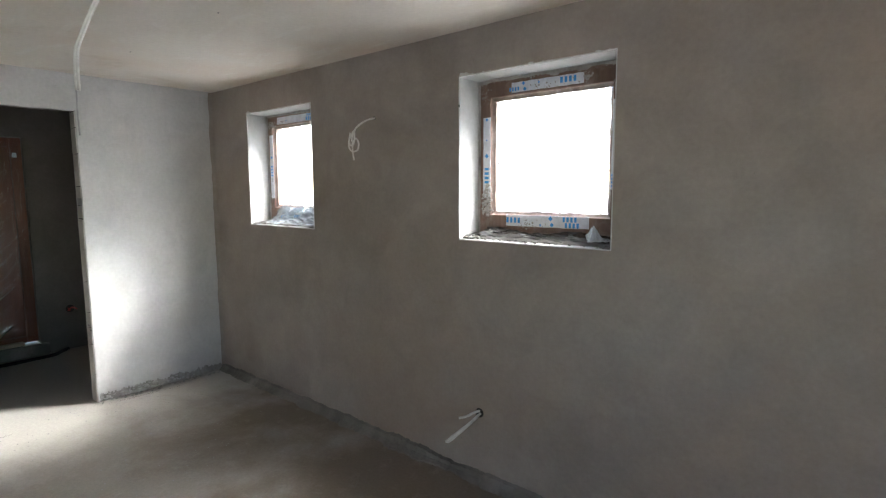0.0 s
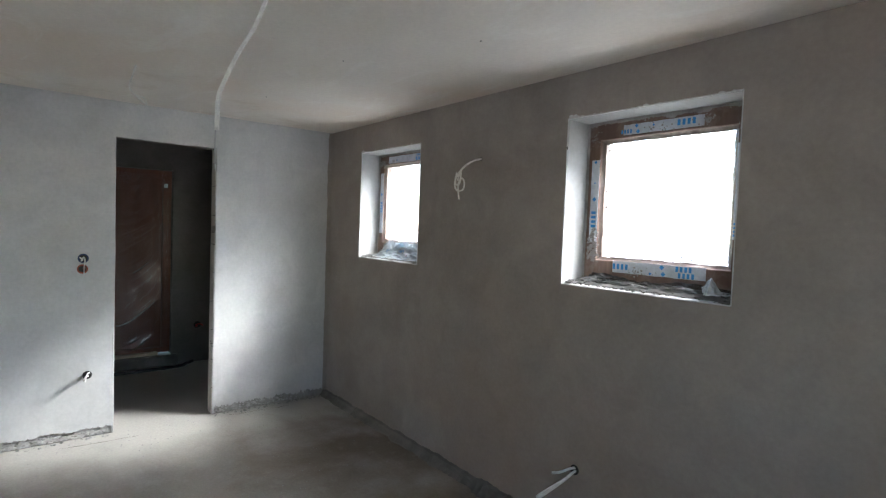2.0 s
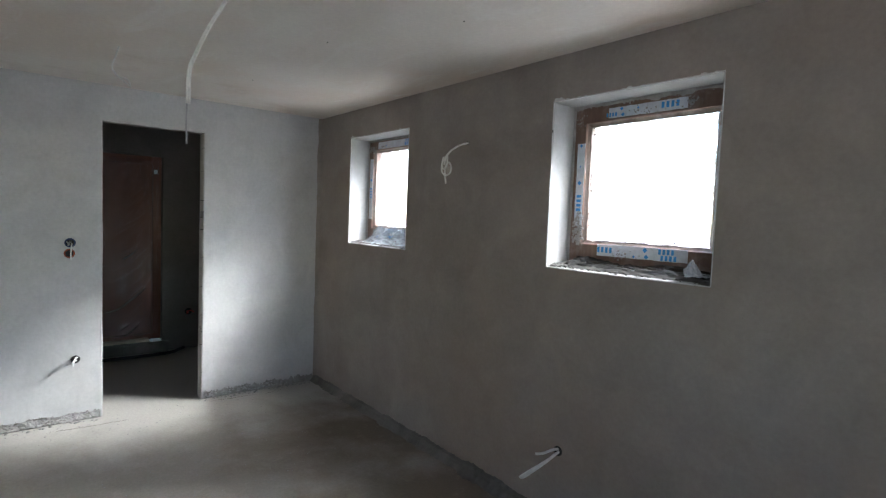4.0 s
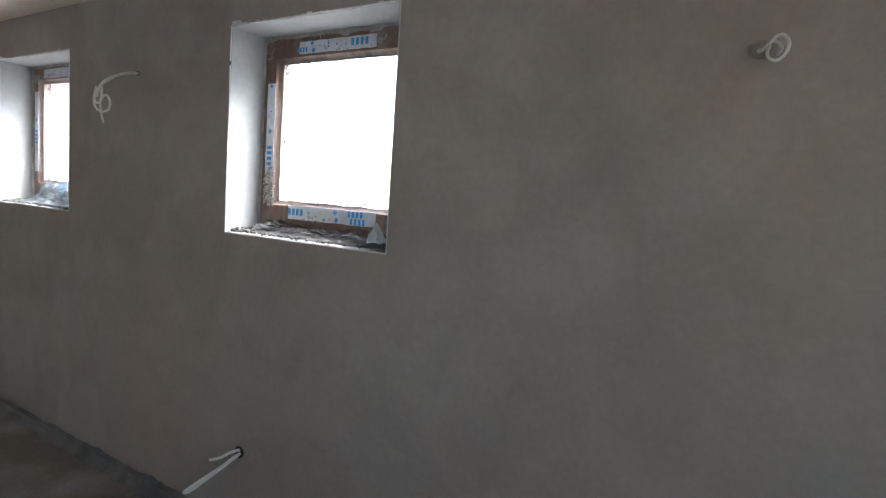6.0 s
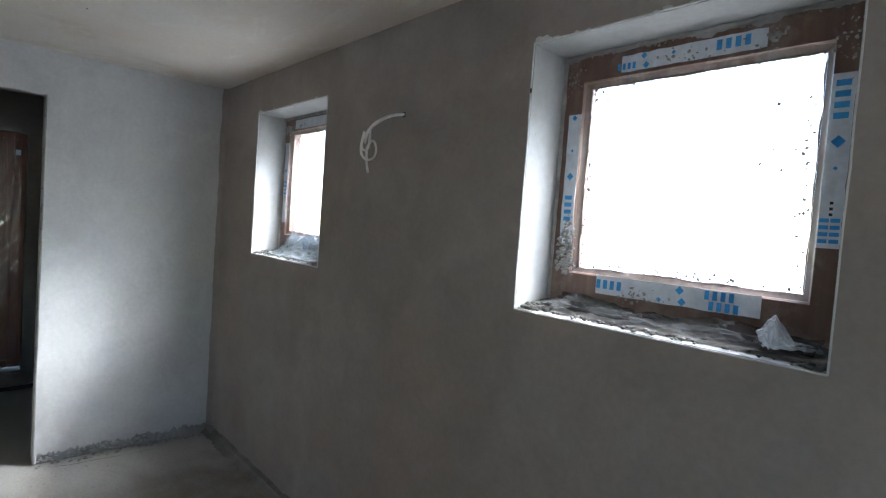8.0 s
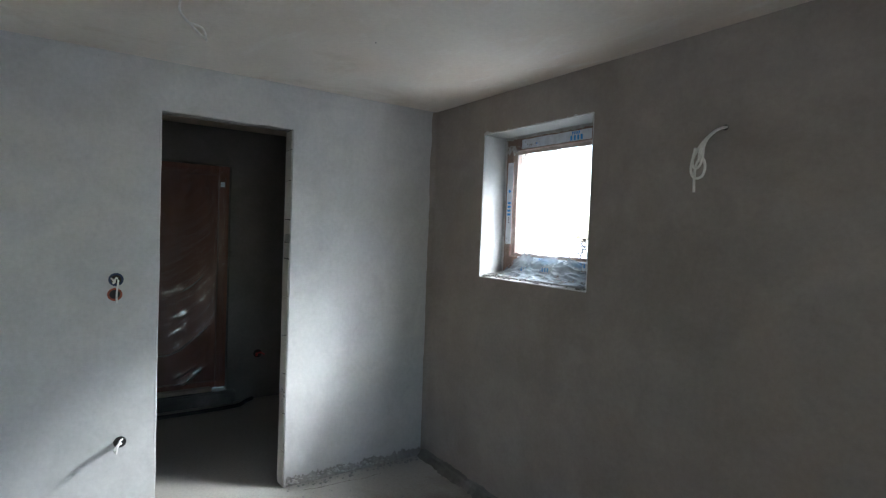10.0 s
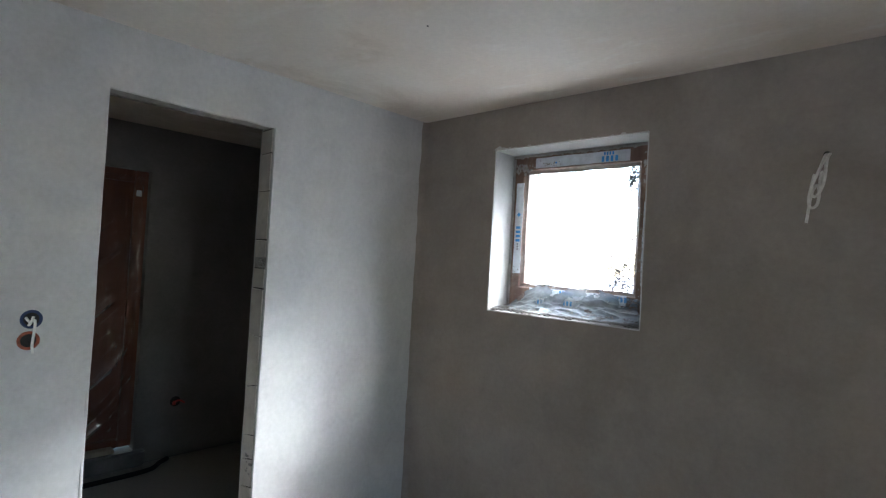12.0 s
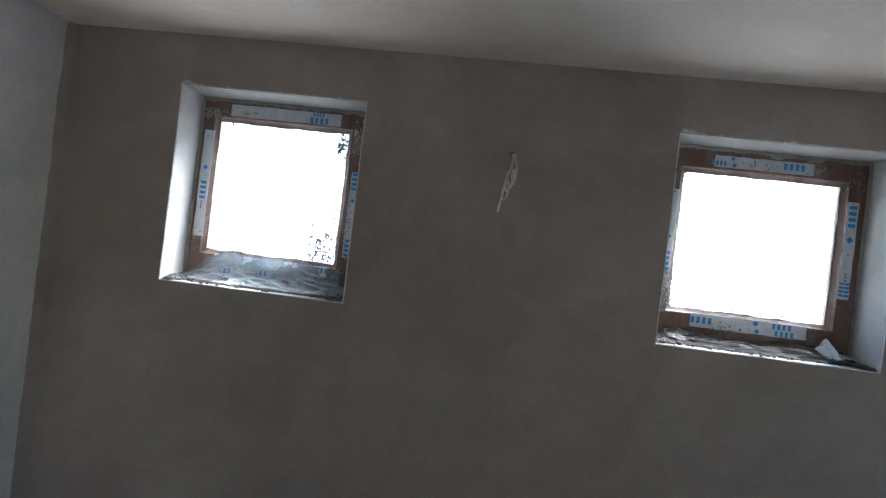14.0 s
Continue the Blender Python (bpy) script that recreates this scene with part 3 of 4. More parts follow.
def ragged_strip(bm, a, b, inward, y, width, seed, gaps=0.0):
    """A thin dried crust along the line a-b (x, z), its free edge broken; inward: the way that it spreads."""
    n = max(8, int(math.dist(a, b) / 0.006))
    prev = None
    for i in range(n + 1):
        t = i / n
        x, z = a[0] + (b[0] - a[0]) * t, a[1] + (b[1] - a[1]) * t
        q = Vector((x * 14, z * 14, seed))
        w = width * max(0.0, 0.75 + 0.9 * noise.noise(q) + 0.5 * noise.noise(q * 3.1) + 0.35 * noise.noise(q * 9.0) - gaps)
        row = [bm.verts.new((x, y, z)), bm.verts.new((x + inward[0] * w * 0.6, y - 0.0022, z + inward[1] * w * 0.6)), bm.verts.new((x + inward[0] * w, y - 0.0002, z + inward[1] * w))]
        if prev:
            for k in range(2):
                bm.faces.new([prev[k], row[k], row[k + 1], prev[k + 1]])
        prev = row


def crusts(w, o, insets, seed):
    """Dried plaster dust on the glazing bead's edge, and mortar overlapping the frame at the head and sides."""
    l, r, b, t = insets
    x0, x1, z0, z1 = o[0] + l, o[1] - r, o[2] + b, o[3] - t
    y = FRAME_Y + 0.0215
    sides = [((x0, z0), (x1, z0), (0, 1)), ((x0, z1), (x1, z1), (0, -1)), ((x0, z0), (x0, z1), (1, 0)), ((x1, z0), (x1, z1), (-1, 0))]
    for k, (p, q, way) in enumerate(sides):
        bm = bmesh.new()
        ragged_strip(bm, p, q, way, y, 0.0045, seed + k * 5)
        part("plaster_crust", bm, BEAD_DUSTY, w, "dusty dried plaster crust")
    for k, (p, q, way, wide) in enumerate([((o[0], o[3]), (o[1], o[3]), (0, -1), 0.022), ((o[0], o[2]), (o[0], o[3]), (1, 0), 0.012), ((o[1], o[2]), (o[1], o[3]), (-1, 0), 0.012)]):
        bm = bmesh.new()
        ragged_strip(bm, p, q, way, FRAME_Y - 0.0035, wide, seed + 40 + k * 5, 0.1)
        part("mortar_crust", bm, MORTAR, w, "grey mortar overlapping the frame")


crusts(window_1, WIN_A, INSETS_A, 3.0)
crusts(window_2, WIN_B, INSETS_B, 70.0)


def bead_line(name, o, seed):
    """White corner bead round an opening, slightly wavy, with plaster blobs."""
    rnd = random.Random(seed)
    bm = bmesh.new()
    corners = [(o[0], o[2]), (o[0], o[3]), (o[1], o[3]), (o[1], o[2])]
    for (xa, za), (xb, zb) in zip(corners, corners[1:] + corners[:1]):
        pts = []
        for i in range(9):
            s = i / 8
            pts.append((xa + (xb - xa) * s + rnd.uniform(-0.0012, 0.0012), 0.0 + rnd.uniform(-0.0012, 0.0006), za + (zb - za) * s + rnd.uniform(-0.0012, 0.0012)))
        tube(bm, pts, 0.0024, 6, 1.0, 2)
    for _ in range(14):
        x = rnd.uniform(o[0], o[1])
        lump(bm, (x, -0.001, o[3] + rnd.uniform(0, 0.004)), rnd.uniform(0.003, 0.008), rnd.random() * 9, (1.8, 0.5, 0.8))
    for _ in range(10):
        lump(bm, (o[0] + rnd.uniform(0.0, 0.07), -0.001, o[3] + rnd.uniform(0.0, 0.012)), rnd.uniform(0.004, 0.010), rnd.random() * 9, (1.5, 0.4, 0.8))
    return tagged(link_mesh(name, bm, BEAD, None, "white plaster corner bead round a window opening"), category="trim", kind="structure")


bm = bmesh.new()
lump(bm, (WIN_B[0] + 0.001, -0.001, 1.908), 0.006, 3.0, (0.6, 0.5, 1.6))
tagged(link_mesh("plaster_nick", bm, DARK_HOLE, wall_north))
bead_line("trim_1", WIN_A, 1)
bead_line("trim_2", WIN_B, 2)


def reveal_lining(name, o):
    """Smooth plaster lining of an opening, its colour darkened as if shaded, 3 mm proud of the wall's own reveal."""
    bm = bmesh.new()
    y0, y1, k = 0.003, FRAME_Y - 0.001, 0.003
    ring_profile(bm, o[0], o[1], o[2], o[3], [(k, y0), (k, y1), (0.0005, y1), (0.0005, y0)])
    return tagged(link_mesh(name, bm, PLASTER_DIMMED, None, "smooth plaster lining of a window opening, colour darkened as if shaded"), category="reveal", kind="structure")


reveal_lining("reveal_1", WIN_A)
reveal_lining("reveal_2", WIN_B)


def sill_crumbs(name, o, seed, spots):
    rnd = random.Random(seed)
    bm = bmesh.new()
    n = 40
    rows_ = []
    for i in range(n + 1):
        x = o[0] + 0.004 + (o[1] - o[0] - 0.008) * i / n
        rows_.append([bm.verts.new((x, y, o[2] + 0.0075 + h * (1 + 0.6 * noise.noise(Vector((x * 25, y * 30, seed)))))) for y, h in ((0.040, -0.002), (0.048, 0.004), (0.07, 0.008), (0.115, 0.013), (0.164, 0.022))])
    for a, b in zip(rows_, rows_[1:]):
        for k in range(4):
            bm.faces.new([a[k], b[k], b[k + 1], a[k + 1]])
    for x, y, sx, sy, count, size in spots:
        for _ in range(count):
            px = min(max(rnd.gauss(x, sx), o[0] + 0.012), o[1] - 0.012)
            py = min(max(rnd.gauss(y, sy), 0.008), 0.145)
            s = size * rnd.uniform(0.4, 1.4)
            lump(bm, (px, py, o[2] + 0.004 + 0.1 * py + s * 0.4), s, rnd.random() * 9, (1.2, 1, 0.8))
    return tagged(link_mesh(name, bm, MORTAR_DARK, None, "rough grey mortar bed with crumbs on a window sill, darkened as if shaded"), category="mortar", kind="stuff")


sill_crumbs("mortar_bed", WIN_A, 11, [(0.558, 0.05, 0.025, 0.03, 60, 0.008), (1.259, 0.03, 0.02, 0.02, 24, 0.006), (0.879, 0.02, 0.2, 0.01, 50, 0.004)])
sill_crumbs("mortar_bed", WIN_B, 12, [(2.571, 0.07, 0.03, 0.04, 60, 0.008), (3.282, 0.03, 0.02, 0.02, 24, 0.006), (2.902, 0.03, 0.2, 0.012, 70, 0.005)])


def crumpled(nu, nv, place, seed, folds=1.0):
    """A creased sheet over u, v in 0..1; place(u, v) gives the point before creasing."""
    bm = bmesh.new()
    grid = []
    for i in range(nu + 1):
        row = []
        for j in range(nv + 1):
            u, v = i / nu, j / nv
            p = Vector(place(u, v))
            q = Vector((u * 7, v * 4, seed))
            ridge = 1 - abs(noise.noise(q)) * 2.2
            fine = 1 - abs(noise.noise(q * 2.7)) * 2.0
            d = Vector((noise.noise(q + Vector((9, 0, 0))) * 0.5, -abs(ridge) * 0.5, ridge + 0.5 * fine - 0.7)) * 0.013 * folds
            row.append(bm.verts.new(p + d))
        grid.append(row)
    for i in range(nu):
        for j in range(nv):
            bm.faces.new([grid[i][j], grid[i + 1][j], grid[i + 1][j + 1], grid[i][j + 1]])
    return bm


def sheet_b(u, v):
    x = 2.586 + 0.692 * u
    rise = 0.026 + 0.010 * math.sin(u * 9 + 1) * (1 - 0.5 * u)
    front = 0.098 + 0.035 * noise.noise(Vector((u * 4, 1, 3)))
    return (x, 0.158 - front * v, 1.265 + rise * (1 - v) ** 1.2)


tagged(link_mesh("plastic_sheet", crumpled(90, 18, sheet_b, 2.0, 0.7), SHEET_DUSTY_DIM, None, "dusty grey crumpled plastic sheet lying along the window sill, darkened as if shaded"), category="plastic sheet")


def sheet_b_tip(u, v):
    peak = max(0.0, 1 - abs(u - 0.30) / 0.30)
    x = 3.152 + 0.125 * u + 0.02 * v
    return (x, 0.118 - 0.082 * v * (0.4 + 0.6 * peak), 1.269 + (0.008 + 0.052 * peak + 0.012 * (1 - u)) * (1 - v))


tagged(link_mesh("plastic_sheet", crumpled(30, 18, sheet_b_tip, 5.0, 0.5), SCRAP, None, "torn milky plastic scrap standing up on the window sill"), category="plastic sheet")


def sheet_a(u, v):
    x = 0.538 + 0.746 * u
    top = 1.260 + 0.133 * min(1.0, u / 0.26) - 0.06 * max(0.0, (u - 0.30)) + 0.008 * math.sin(u * 13)
    return (x, 0.154 - 0.120 * v ** 2.2, 1.254 + (top - 1.250) * (1 - v) ** 1.5)


tagged(link_mesh("plastic_sheet", crumpled(110, 34, sheet_a, 8.0, 0.55), SHEET, None, "milky translucent plastic sheet draped on the window sill"), category="plastic sheet")

# ---- soft corner where the grey coat laps onto the pale wall ----
bm = bmesh.new()
prev = None
for i in range(121):
    z = 0.03 + (CEIL - 0.031) * i / 120
    q = Vector((0, 0, z))
    lap = 0.030 + 0.014 * noise.noise(q * 2.3) + 0.009 * noise.noise(q * 7.0) + 0.004 * noise.noise(q * 21.0)
    out = 0.026 + 0.006 * noise.noise(q * 3.1 + Vector((4, 0, 0)))
    row = []
    for k in range(7):
        a = math.pi / 2 * k / 6
        row.append(bm.verts.new((0.0008 + out * (1 - math.cos(a)), -0.0008 - lap * (1 - math.sin(a)), z)))
    if prev:
        for k in range(6):
            bm.faces.new([prev[k], row[k], row[k + 1], prev[k + 1]])
    prev = row
part("corner_fillet", bm, PLASTER, wall_north, "hand-rounded plaster corner", True)

# ---- foot of the north wall ----
bm = bmesh.new()
n = 320
prev = None
for i in range(n + 1):
    x = 0.0 + 5.0 * i / n
    w = noise.noise(Vector((x * 2.6, 0, 1))) * 0.6 + noise.noise(Vector((x * 9, 3, 1))) * 0.55 + noise.noise(Vector((x * 40, 5, 2))) * 0.35
    top, out = 0.050 + 0.022 * w, 0.055 + 0.040 * w
    j = [0.006 * noise.noise(Vector((x * 60, k * 3.0, 7))) for k in range(3)]
    row = [bm.verts.new(p) for p in ((x, 0.0, top), (x, -0.018 - out * 0.15, top - 0.004 + j[0]), (x, -out * 0.6, top * 0.5 + j[1]), (x, -out, 0.006 + abs(j[2])), (x, -out - 0.006, -0.004))]
    if prev:
        for k in range(4):
            bm.faces.new([prev[k], row[k], row[k + 1], prev[k + 1]])
    prev = row
tagged(link_mesh("mortar_fillet", bm, FILLET, None, "rough crumbling mortar fillet along the foot of a wall"), category="mortar", kind="structure")

rnd = random.Random(21)
bm = bmesh.new()
for _ in range(150):
    y = rnd.choice([rnd.uniform(-0.93, -0.05), rnd.uniform(-2.9, -1.62)])
    lump(bm, (rnd.uniform(0.0, 0.05) ** 1.0, y, 0.003), rnd.uniform(0.002, 0.008), rnd.random() * 9, (1.2, 1.4, 0.7))
for _ in range(420):
    lump(bm, (rnd.uniform(0.0, 1.3) ** 1.6, rnd.uniform(-2.6, -0.2), 0.001), rnd.uniform(0.001, 0.0042), rnd.random() * 9, (1.2, 1.2, 0.7))
tagged(link_mesh("plaster_crumbs", bm, PLASTER_DIMMED, None, "scattered pale plaster crumbs on the floor"), category="debris", kind="stuff")

# broken plaster flakes along the foot of the west wall
bm = bmesh.new()
for _ in range(1000):
    left = rnd.random() < 0.9
    y = rnd.uniform(-2.9, DOOR_Y0 - 0.01) if left else rnd.uniform(DOOR_Y1 + 0.01, -0.25)
    z = rnd.uniform(0.008, 0.055 if left else 0.05)
    lump(bm, (-0.015 + rnd.uniform(0, 0.004), y, z), rnd.uniform(0.004, 0.010), rnd.random() * 9, (0.7, 1.5, 0.8))
tagged(part("plaster_lumps", bm, MORTAR_PALE, wall_west), kind="stuff")


def crack(points, width):
    bm = bmesh.new()
    prev = None
    line = smooth_line(points, 10)
    for i, p in enumerate(line):
        w = width * (0.3 + 0.9 * abs(noise.noise(p * 14))) * min(1, 6 * i / len(line), 6 * (len(line) - 1 - i) / len(line) + 0.05)
        o = 0.006 * noise.noise(p * 25)
        a, b = bm.verts.new((p.x + o - w, p.y, 0.0012)), bm.verts.new((p.x + o + w, p.y, 0.0012))
        if prev:
            bm.faces.new([prev[0], a, b, prev[1]])
        prev = (a, b)
    return bm


for pts, w in (([(0.140, -1.44, 0), (0.136, -1.56, 0), (0.132, -1.69, 0), (0.112, -1.91, 0)], 0.006), ([(0.060, -0.88, 0), (0.082, -0.75, 0), (0.085, -0.62, 0), (0.098, -0.52, 0)], 0.004), ([(0.09, -0.35, 0), (0.10, -0.42, 0), (0.105, -0.52, 0)], 0.003)):
    part("crack", crack(pts, w), DARK_HOLE, floor)

# ---- doorway ----
jamb_joints = (0.000, 0.205, 0.421, 0.542, 0.649, 0.869, 1.093, 1.305, 1.395, 1.442, 1.526, 1.745, 1.917, 2.024)
for k, (z0, z1) in enumerate(zip(jamb_joints, jamb_joints[1:])):
    if abs(z0 - 1.395) < 1e-3:
        continue
    bm = bmesh.new()
    t = rnd.uniform(0.0, 0.004)
    box(bm, (-0.111, DOOR_Y1 - 0.004, z0 + 0.003), (-COAT - 0.002, DOOR_Y1 + t - 0.0065 - 0.004, z1 - 0.003))
    for v in bm.verts:
        v.co.z += rnd.uniform(-0.003, 0.003) + (0.010 * (v.co.x + 0.05) / 0.05 if 0.3 < v.co.z < 0.9 else 0)
        v.co.z = max(v.co.z, 0.001)
    part("block", bm, BLOCK, wall_west)
    bm = bmesh.new()
    box(bm, (-0.110, DOOR_Y1 - 0.0058, z1 - 0.0035), (-COAT - 0.003, DOOR_Y1 - 0.0035, z1 + 0.0035))
    part("mortar_joint", bm, MORTAR_DARK, wall_west)
bm = bmesh.new()
for x in (-0.006, -WEST_T + 0.006):
    for y, s in ((DOOR_Y1, -1), (DOOR_Y0, 1)):
        pts = [(x + rnd.uniform(-0.002, 0.002), y + s * rnd.uniform(0.0, 0.003), 0.01 + DOOR_H * i / 16) for i in range(17)]
        tube(bm, pts, 0.007, 6, 1.0, 2)
pts = [(-0.006, DOOR_Y0 + (DOOR_Y1 - DOOR_Y0) * i / 10, DOOR_H + rnd.uniform(-0.003, 0.003)) for i in range(11)]
tube(bm, pts, 0.007, 6, 1.0, 2)
part("plaster_edge", bm, PLASTER_PALE, wall_west)
bm = bmesh.new()
for z in (0.49, 0.517, 0.546, 1.405, 1.43):
    for _ in range(6):
        lump(bm, (rnd.uniform(-0.08, -0.02), DOOR_Y1 - 0.006, z + rnd.uniform(-0.012, 0.012)), rnd.uniform(0.006, 0.013), rnd.random() * 9, (1.2, 0.5, 0.8))
tagged(part("mortar_blob", bm, MORTAR, wall_west), kind="stuff")


# ---- electrical boxes and cables ----
def cup(parent, c, r, axis, material, name="box_cup"):
    """A round box rim 2 mm proud of the wall, with a dark disc for the shade inside. axis: way out of the wall."""
    bm = bmesh.new()
    rot = Vector(axis).to_track_quat("Z", "Y").to_matrix()
    def ring_of(bm, rr, d):
        return [bm.verts.new(Vector(c) + rot @ Vector((rr * math.cos(a), rr * math.sin(a), d))) for a in (2 * math.pi * k / 20 for k in range(20))]

    rings = [ring_of(bm, rr, d) for rr, d in ((r + 0.002, 0.0005), (r + 0.002, 0.0035), (r - 0.001, 0.0045), (r * 0.74, 0.0015))]
    for a, b in zip(rings, rings[1:]):
        for k in range(20):
            bm.faces.new([a[k], a[(k + 1) % 20], b[(k + 1) % 20], b[k]])
    ob = part(name, bm, material, parent)
    # flat near-black disc: the shade of the box's depth as colour
    bm = bmesh.new()
    bm.faces.new(ring_of(bm, r * 0.78, 0.0016))
    part("dark_disc", bm, DARK_HOLE, ob)
    return ob


def cables(parent, lines, radius, material, name="cable", flat=1.0):
    for pts in lines:
        bm = bmesh.new()
        tube(bm, pts, radius, 8, flat)
        part(name, bm, material, parent, smooth=True)


box_pair = thing("switch_boxes", (0.000, -1.766, 1.170), "blue and orange round switch boxes in the wall with white wires", "switch box")
cup(box_pair, (0.000, -1.764, 1.208), 0.029, (1, 0, 0), CUP_BLUE)
cup(box_pair, (0.000, -1.768, 1.138), 0.029, (1, 0, 0), CUP_BROWN)
cables(box_pair, [[(0.004, -1.760, 1.212), (0.035, -1.765, 1.218), (0.060, -1.772, 1.210), (0.055, -1.778, 1.196), (0.030, -1.770, 1.198)],
                  [(0.004, -1.755, 1.205), (0.025, -1.757, 1.192), (0.035, -1.760, 1.165), (0.030, -1.762, 1.130), (0.034, -1.760, 1.100)],
                  [(0.004, -1.768, 1.200), (0.030, -1.775, 1.205), (0.045, -1.785, 1.218)]], 0.0042, CABLE)
box_low = thing("socket_box", (0.000, -1.737, 0.428), "round socket box low in the wall with white wire ends", "socket box")
cup(box_low, (0.000, -1.737, 0.428), 0.025, (1, 0, 0), DARK_HOLE)
cables(box_low, [[(0.004, -1.727, 0.440), (0.040, -1.737, 0.447), (0.085, -1.752, 0.430), (0.090, -1.757, 0.405)], [(0.004, -1.732, 0.420), (0.040, -1.747, 0.427), (0.075, -1.762, 0.413)]], 0.0052, CABLE)

hall_box = thing("socket_box", (HALL_X, -0.642, 0.381), "dark socket box in the hall wall with a red wire end", "socket box")
cup(hall_box, (HALL_X, -0.642, 0.386), 0.033, (1, 0, 0), DARK_HOLE)
cables(hall_box, [[(HALL_X + 0.004, -0.647, 0.376), (HALL_X + 0.03, -0.642, 0.396), (HALL_X + 0.045, -0.622, 0.398), (HALL_X + 0.05, -0.597, 0.381)], [(HALL_X + 0.004, -0.657, 0.366), (HALL_X + 0.02, -0.657, 0.391), (HALL_X + 0.03, -0.652, 0.371)]], 0.006, CORE_RED)

wall_cable = thing("wall_cable", (1.897, 0.000, 1.901), "looped white cable hanging out of a hole in the wall", "cable", "loose wall cables")
cup(wall_cable, (1.899, 0.000, 1.902), 0.008, (0, -1, 0), DARK_HOLE, "hole")
cables(wall_cable, [
    [(1.897, 0.004, 1.903), (1.901, -0.050, 1.889), (1.903, -0.100, 1.865), (1.899, -0.150, 1.824), (1.886, -0.175, 1.774), (1.879, -0.172, 1.731), (1.881, -0.150, 1.709), (1.893, -0.125, 1.719), (1.898, -0.120, 1.754), (1.894, -0.135, 1.781),
     (1.883, -0.150, 1.754), (1.876, -0.145, 1.709), (1.869, -0.131, 1.663)],
    [(1.903, 0.004, 1.904), (1.912, -0.045, 1.893), (1.912, -0.090, 1.875), (1.916, -0.145, 1.841), (1.918, -0.175, 1.801), (1.912, -0.180, 1.765), (1.906, -0.172, 1.784), (1.908, -0.165, 1.814), (1.913, -0.162, 1.809), (1.909, -0.160, 1.769), (1.897, -0.160, 1.744), (1.887, -0.172, 1.744), (1.885, -0.176, 1.769), (1.891, -0.172, 1.809)]], 0.0046, CABLE_DUSTY)

low_cable = thing("wall_cable", (2.653, 0.000, 0.361), "white cable ends bent down out of a wall box", "cable", "loose wall cables")
cup(low_cable, (2.653, 0.000, 0.361), 0.022, (0, -1, 0), DARK_HOLE, "hole")
cables(low_cable, [
    [(2.653, 0.004, 0.369), (2.648, -0.035, 0.373), (2.625, -0.065, 0.357), (2.608, -0.082, 0.351), (2.591, -0.092, 0.346)],
    [(2.657, 0.004, 0.357), (2.661, -0.040, 0.353), (2.655, -0.085, 0.335), (2.638, -0.135, 0.313), (2.621, -0.185, 0.291), (2.609, -0.215, 0.274)],
    [(2.649, 0.004, 0.351), (2.653, -0.040, 0.341), (2.648, -0.090, 0.323), (2.633, -0.145, 0.297), (2.615, -0.195, 0.271), (2.609, -0.217, 0.274)]], 0.0062, CABLE)

far_cable = thing("wall_cable", (4.314, 0.000, 1.822), "coiled white cable end sticking out of a plastered wall", "cable", "loose wall cables")
bm = bmesh.new()
lump(bm, (4.314, -0.001, 1.822), 0.022, 4.0, (1.0, 0.35, 0.9), 2)
part("plaster_dab", bm, PLASTER, far_cable, "rough dab of grey plaster", True)
cables(far_cable, [
    [(4.314, 0.004, 1.822), (4.312, -0.026, 1.812), (4.316, -0.041, 1.808), (4.328, -0.045, 1.818), (4.342, -0.049, 1.834), (4.355, -0.053, 1.836), (4.367, -0.056, 1.819), (4.364, -0.060, 1.797), (4.351, -0.064, 1.781), (4.336, -0.064, 1.783), (4.329, -0.060, 1.797), (4.333, -0.056, 1.815)],
    [(4.316, 0.004, 1.824), (4.322, -0.030, 1.815), (4.336, -0.038, 1.828), (4.349, -0.038, 1.824), (4.355, -0.038, 1.812), (4.350, -0.041, 1.797)]], 0.0036, CABLE_DUSTY)

lamp_cable = thing("ceiling_cable", (2.893, -1.589, CEIL), "white double cable hanging bent from the ceiling", "cable", "ceiling cables")
LAMP_LINE = [(-1.589, CEIL - 0.002), (-1.590, 2.225), (-1.597, 2.15), (-1.612, 2.07), (-1.630, 2.015), (-1.653, 1.955), (-1.688, 1.889), (-1.719, 1.815), (-1.730, 1.777), (-1.732, 1.706)]
cables(lamp_cable, [[(2.893 + d, y + d, z) for y, z in LAMP_LINE] for d in (0.0, 0.0035)], 0.0031, CABLE)
cables(lamp_cable, [[(2.893, -1.732, 1.709), (2.893, -1.733, 1.66), (2.893, -1.732, 1.615)]], 0.0018, CABLE_GREY, "bare_core")
hook_cable = thing("ceiling_cable", (1.07, -1.63, CEIL), "short kinked white cable end hanging from the ceiling", "cable", "ceiling cables")
cables(hook_cable, [[(1.07, -1.630, CEIL - 0.002), (1.07, -1.643, 2.215), (1.07, -1.657, 2.145), (1.07, -1.609, 2.095), (1.07, -1.583, 2.074)], [(1.07, -1.63, 2.114), (1.07, -1.590, 2.104), (1.07, -1.578, 2.068)]], 0.0036, CABLE)

# small marks in the ceiling
bm = bmesh.new()
for x, y, r in ((3.35, -0.52, 0.008), (2.55, -0.62, 0.004), (3.45, -0.30, 0.004), (1.9, -0.9, 0.004), (2.9, -1.4, 0.004), (0.9, -0.9, 0.004)):
    lump(bm, (x, y, CEIL - 0.001), r, x, (1.4, 1, 0.4))
tagged(link_mesh("ceiling_specks", bm, DARK_HOLE, None, "small dark specks and pits in the ceiling plaster"), category="speck", kind="stuff")

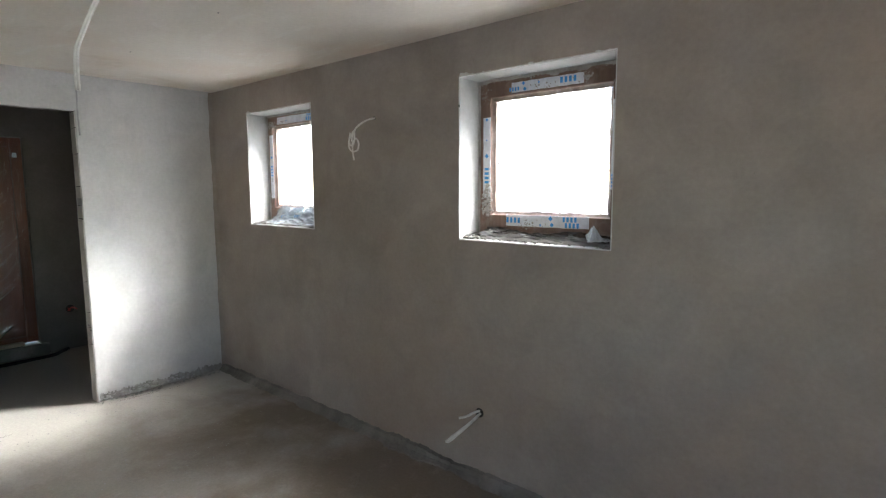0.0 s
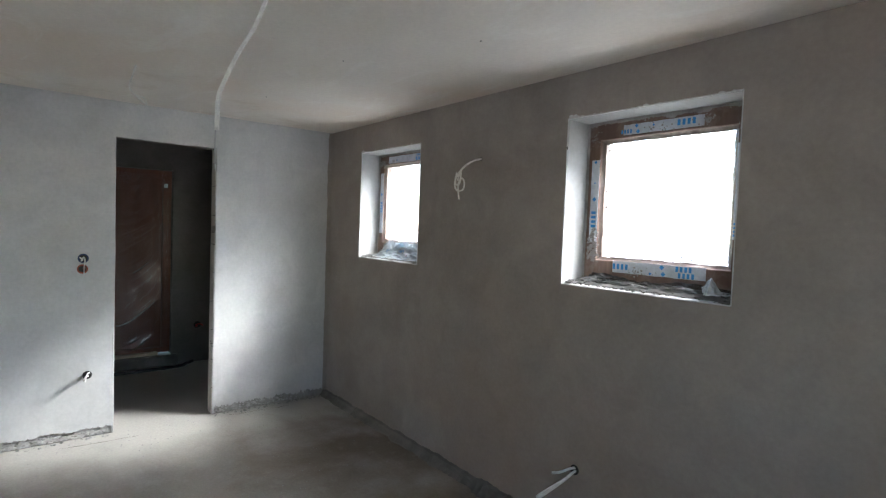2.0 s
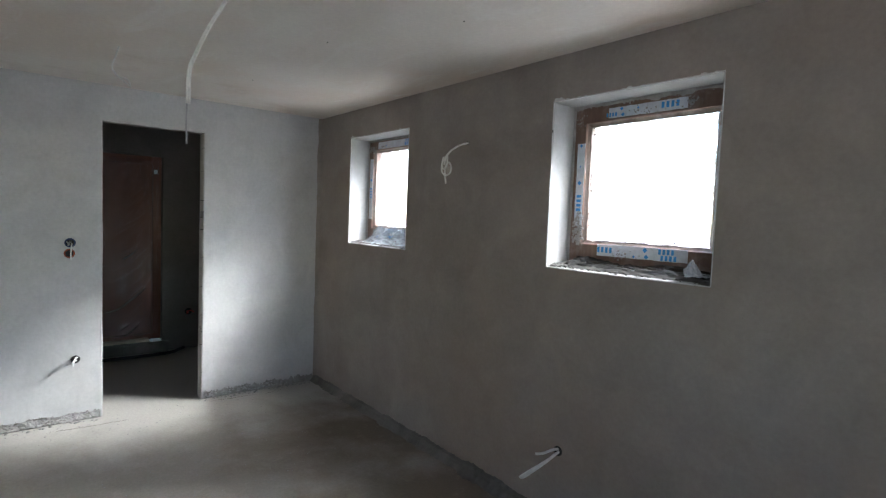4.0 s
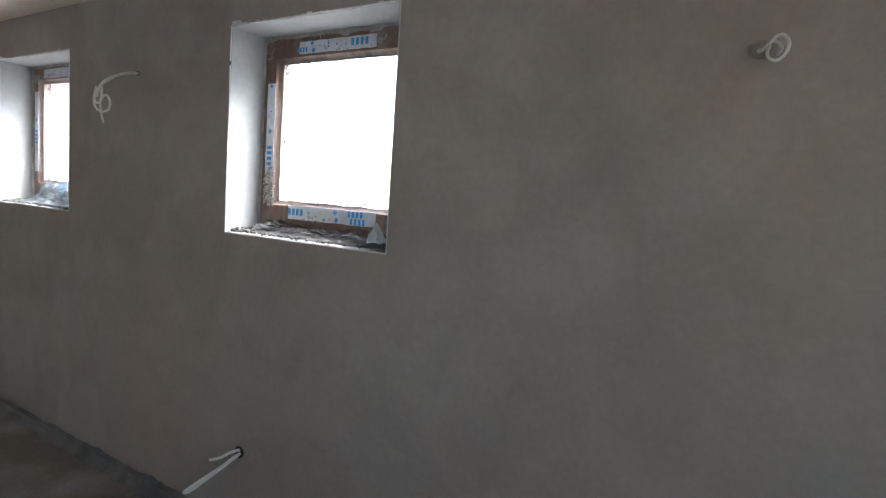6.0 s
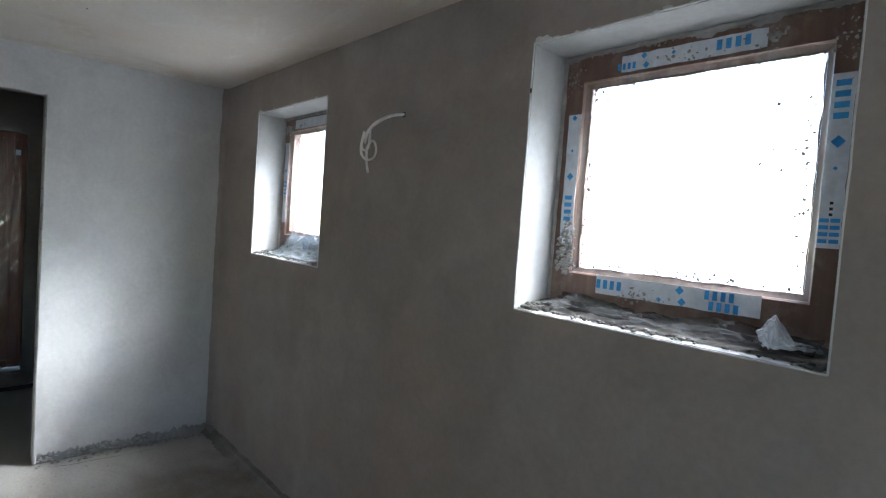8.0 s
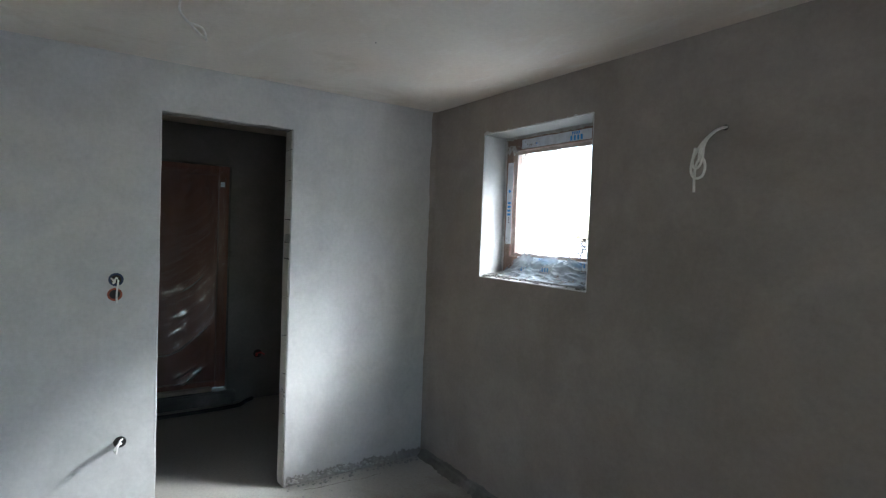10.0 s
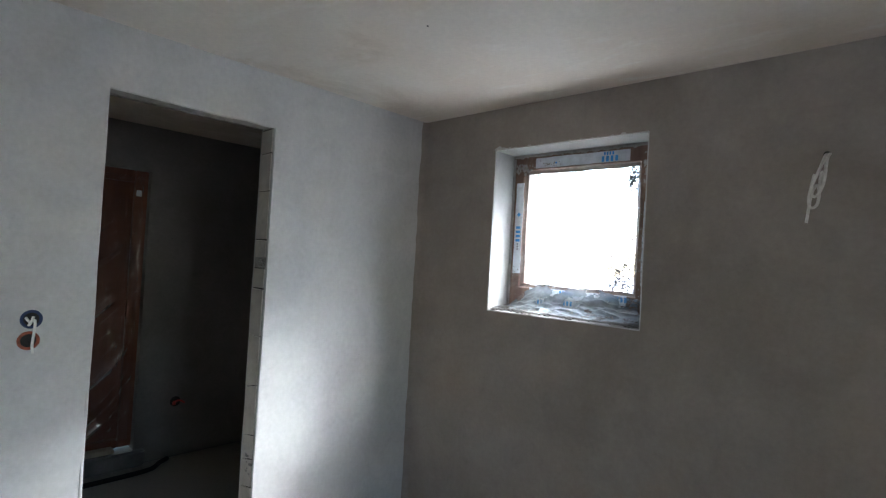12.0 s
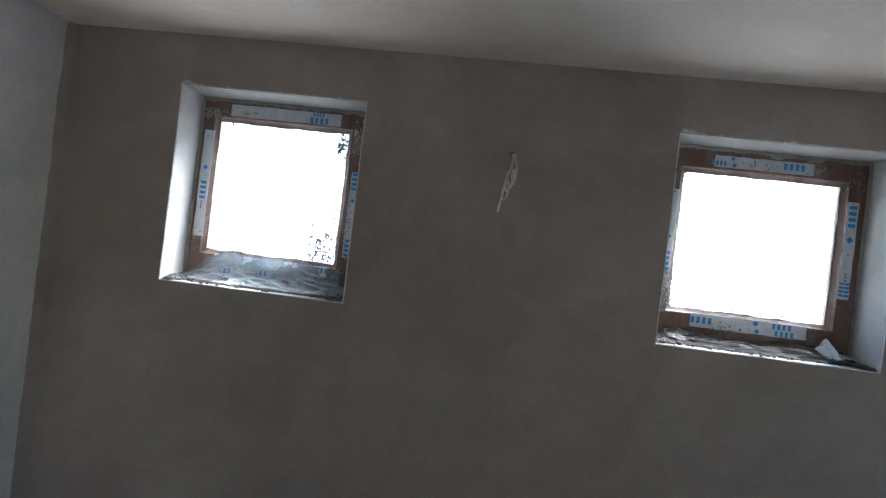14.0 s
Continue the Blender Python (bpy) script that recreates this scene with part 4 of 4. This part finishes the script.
# ---- hall: wrapped door, threshold, hose ----
door = thing("entrance_door", (HALL_X - 0.06, -1.375, 0.10), "dark brown entrance door wrapped in clear protective film", "door")
X = HALL_X
bm = bmesh.new()
box(bm, (X - 0.125, HD[0] + 0.020, 0.13), (X - 0.075, HD[1] - 0.020, HD[3] - 0.025), 0.004)
part("door_leaf", bm, DOOR_LEAF, door)
bm = bmesh.new()
for lo, hi in (((X - 0.13, HD[0] + 0.002, 0.12), (X - 0.05, HD[0] + 0.082, HD[3] - 0.002)), ((X - 0.13, HD[1] - 0.082, 0.12), (X - 0.05, HD[1] - 0.002, HD[3] - 0.002)), ((X - 0.13, HD[0] + 0.083, HD[3] - 0.080), (X - 0.05, HD[1] - 0.083, HD[3] - 0.002)), ((X - 0.13, HD[0] + 0.083, 0.12), (X - 0.05, HD[1] - 0.083, 0.178))):
    box(bm, lo, hi, 0.004)
part("door_frame", bm, DOOR_LEAF, door)
bm = bmesh.new()
box(bm, (X - 0.048, -0.962, 1.790), (X - 0.043, -0.930, 1.830))
part("sticker", bm, TAPE, door, "small white sticker")


def wrap_place(u, v):
    y = HD[0] + 0.03 + (HD[1] - HD[0] - 0.06) * u
    z = 0.17 + (HD[3] - 0.21) * v
    sag = math.sin(math.pi * u)
    n = noise.noise
    bend = z + 0.36 * sag ** 0.9 + 0.07 * n(Vector((u * 3, v * 4, 2)))
    d = 0.0
    for pitch, depth, seed in ((9.0, 0.018, 5), (21.0, 0.010, 11)):
        k = bend * pitch + seed
        fold = (1 - abs(2 * (k - math.floor(k)) - 1)) ** 4
        gate = max(0.0, n(Vector((u * 3.5, math.floor(k) * 1.7, seed))) + 0.25)
        d += depth * fold * gate * (0.35 + 0.65 * sag)
    # short creases that run along the folds and up the hinge side
    e = 1 - abs(n(Vector((u * 6, bend * 22, 1)))) * 3
    g = max(0.0, n(Vector((u * 8, v * 12, 3))) + 0.15)
    d += 0.009 * max(0.0, e) ** 3 * g + 0.014 * sag * abs(n(Vector((u * 2, v * 3, 8))))
    h = 1 - abs(n(Vector((u * 26, v * 6 - u * 9, 4)))) * 3
    d += 0.010 * max(0.0, h) ** 3 * max(0.0, abs(u - 0.5) * 2.2 - 0.45)
    return (X - 0.042 + d, y, z)


bm = bmesh.new()
grid = [[bm.verts.new(wrap_place(i / 90, j / 230)) for j in range(231)] for i in range(91)]
for i in range(90):
    for j in range(230):
        bm.faces.new([grid[i][j], grid[i + 1][j], grid[i + 1][j + 1], grid[i][j + 1]])
part("protective_film", bm, WRAP, door, "clear creased plastic film", True)
bm = bmesh.new()
box(bm, (X - 0.04, HD[0] + 0.02, 0.112), (X + 0.03, HD[1] - 0.12, 0.140), 0.004)
tagged(link_mesh("threshold_board", bm, BOARD, None, "pale wooden board lying on the door threshold"), category="board")
bm = bmesh.new()
box(bm, (X - 0.001, -2.2, 0.0), (X + 0.055, -0.83, 0.108), 0.012)
tagged(link_mesh("door_step", bm, FILLET, None, "rough dark concrete step below the entrance door"), category="step", kind="structure")
bm = bmesh.new()
tube(bm, [(-1.54, -2.3, 0.018), (-1.51, -1.8, 0.018), (-1.49, -1.37, 0.018), (-1.49, -1.09, 0.018), (-1.51, -0.85, 0.018), (-1.58, -0.76, 0.022), (-1.61, -0.70, 0.03)], 0.016, 8)
tagged(link_mesh("hose", bm, HOSE, None, "black flexible hose lying on the hall floor", True), category="hose")
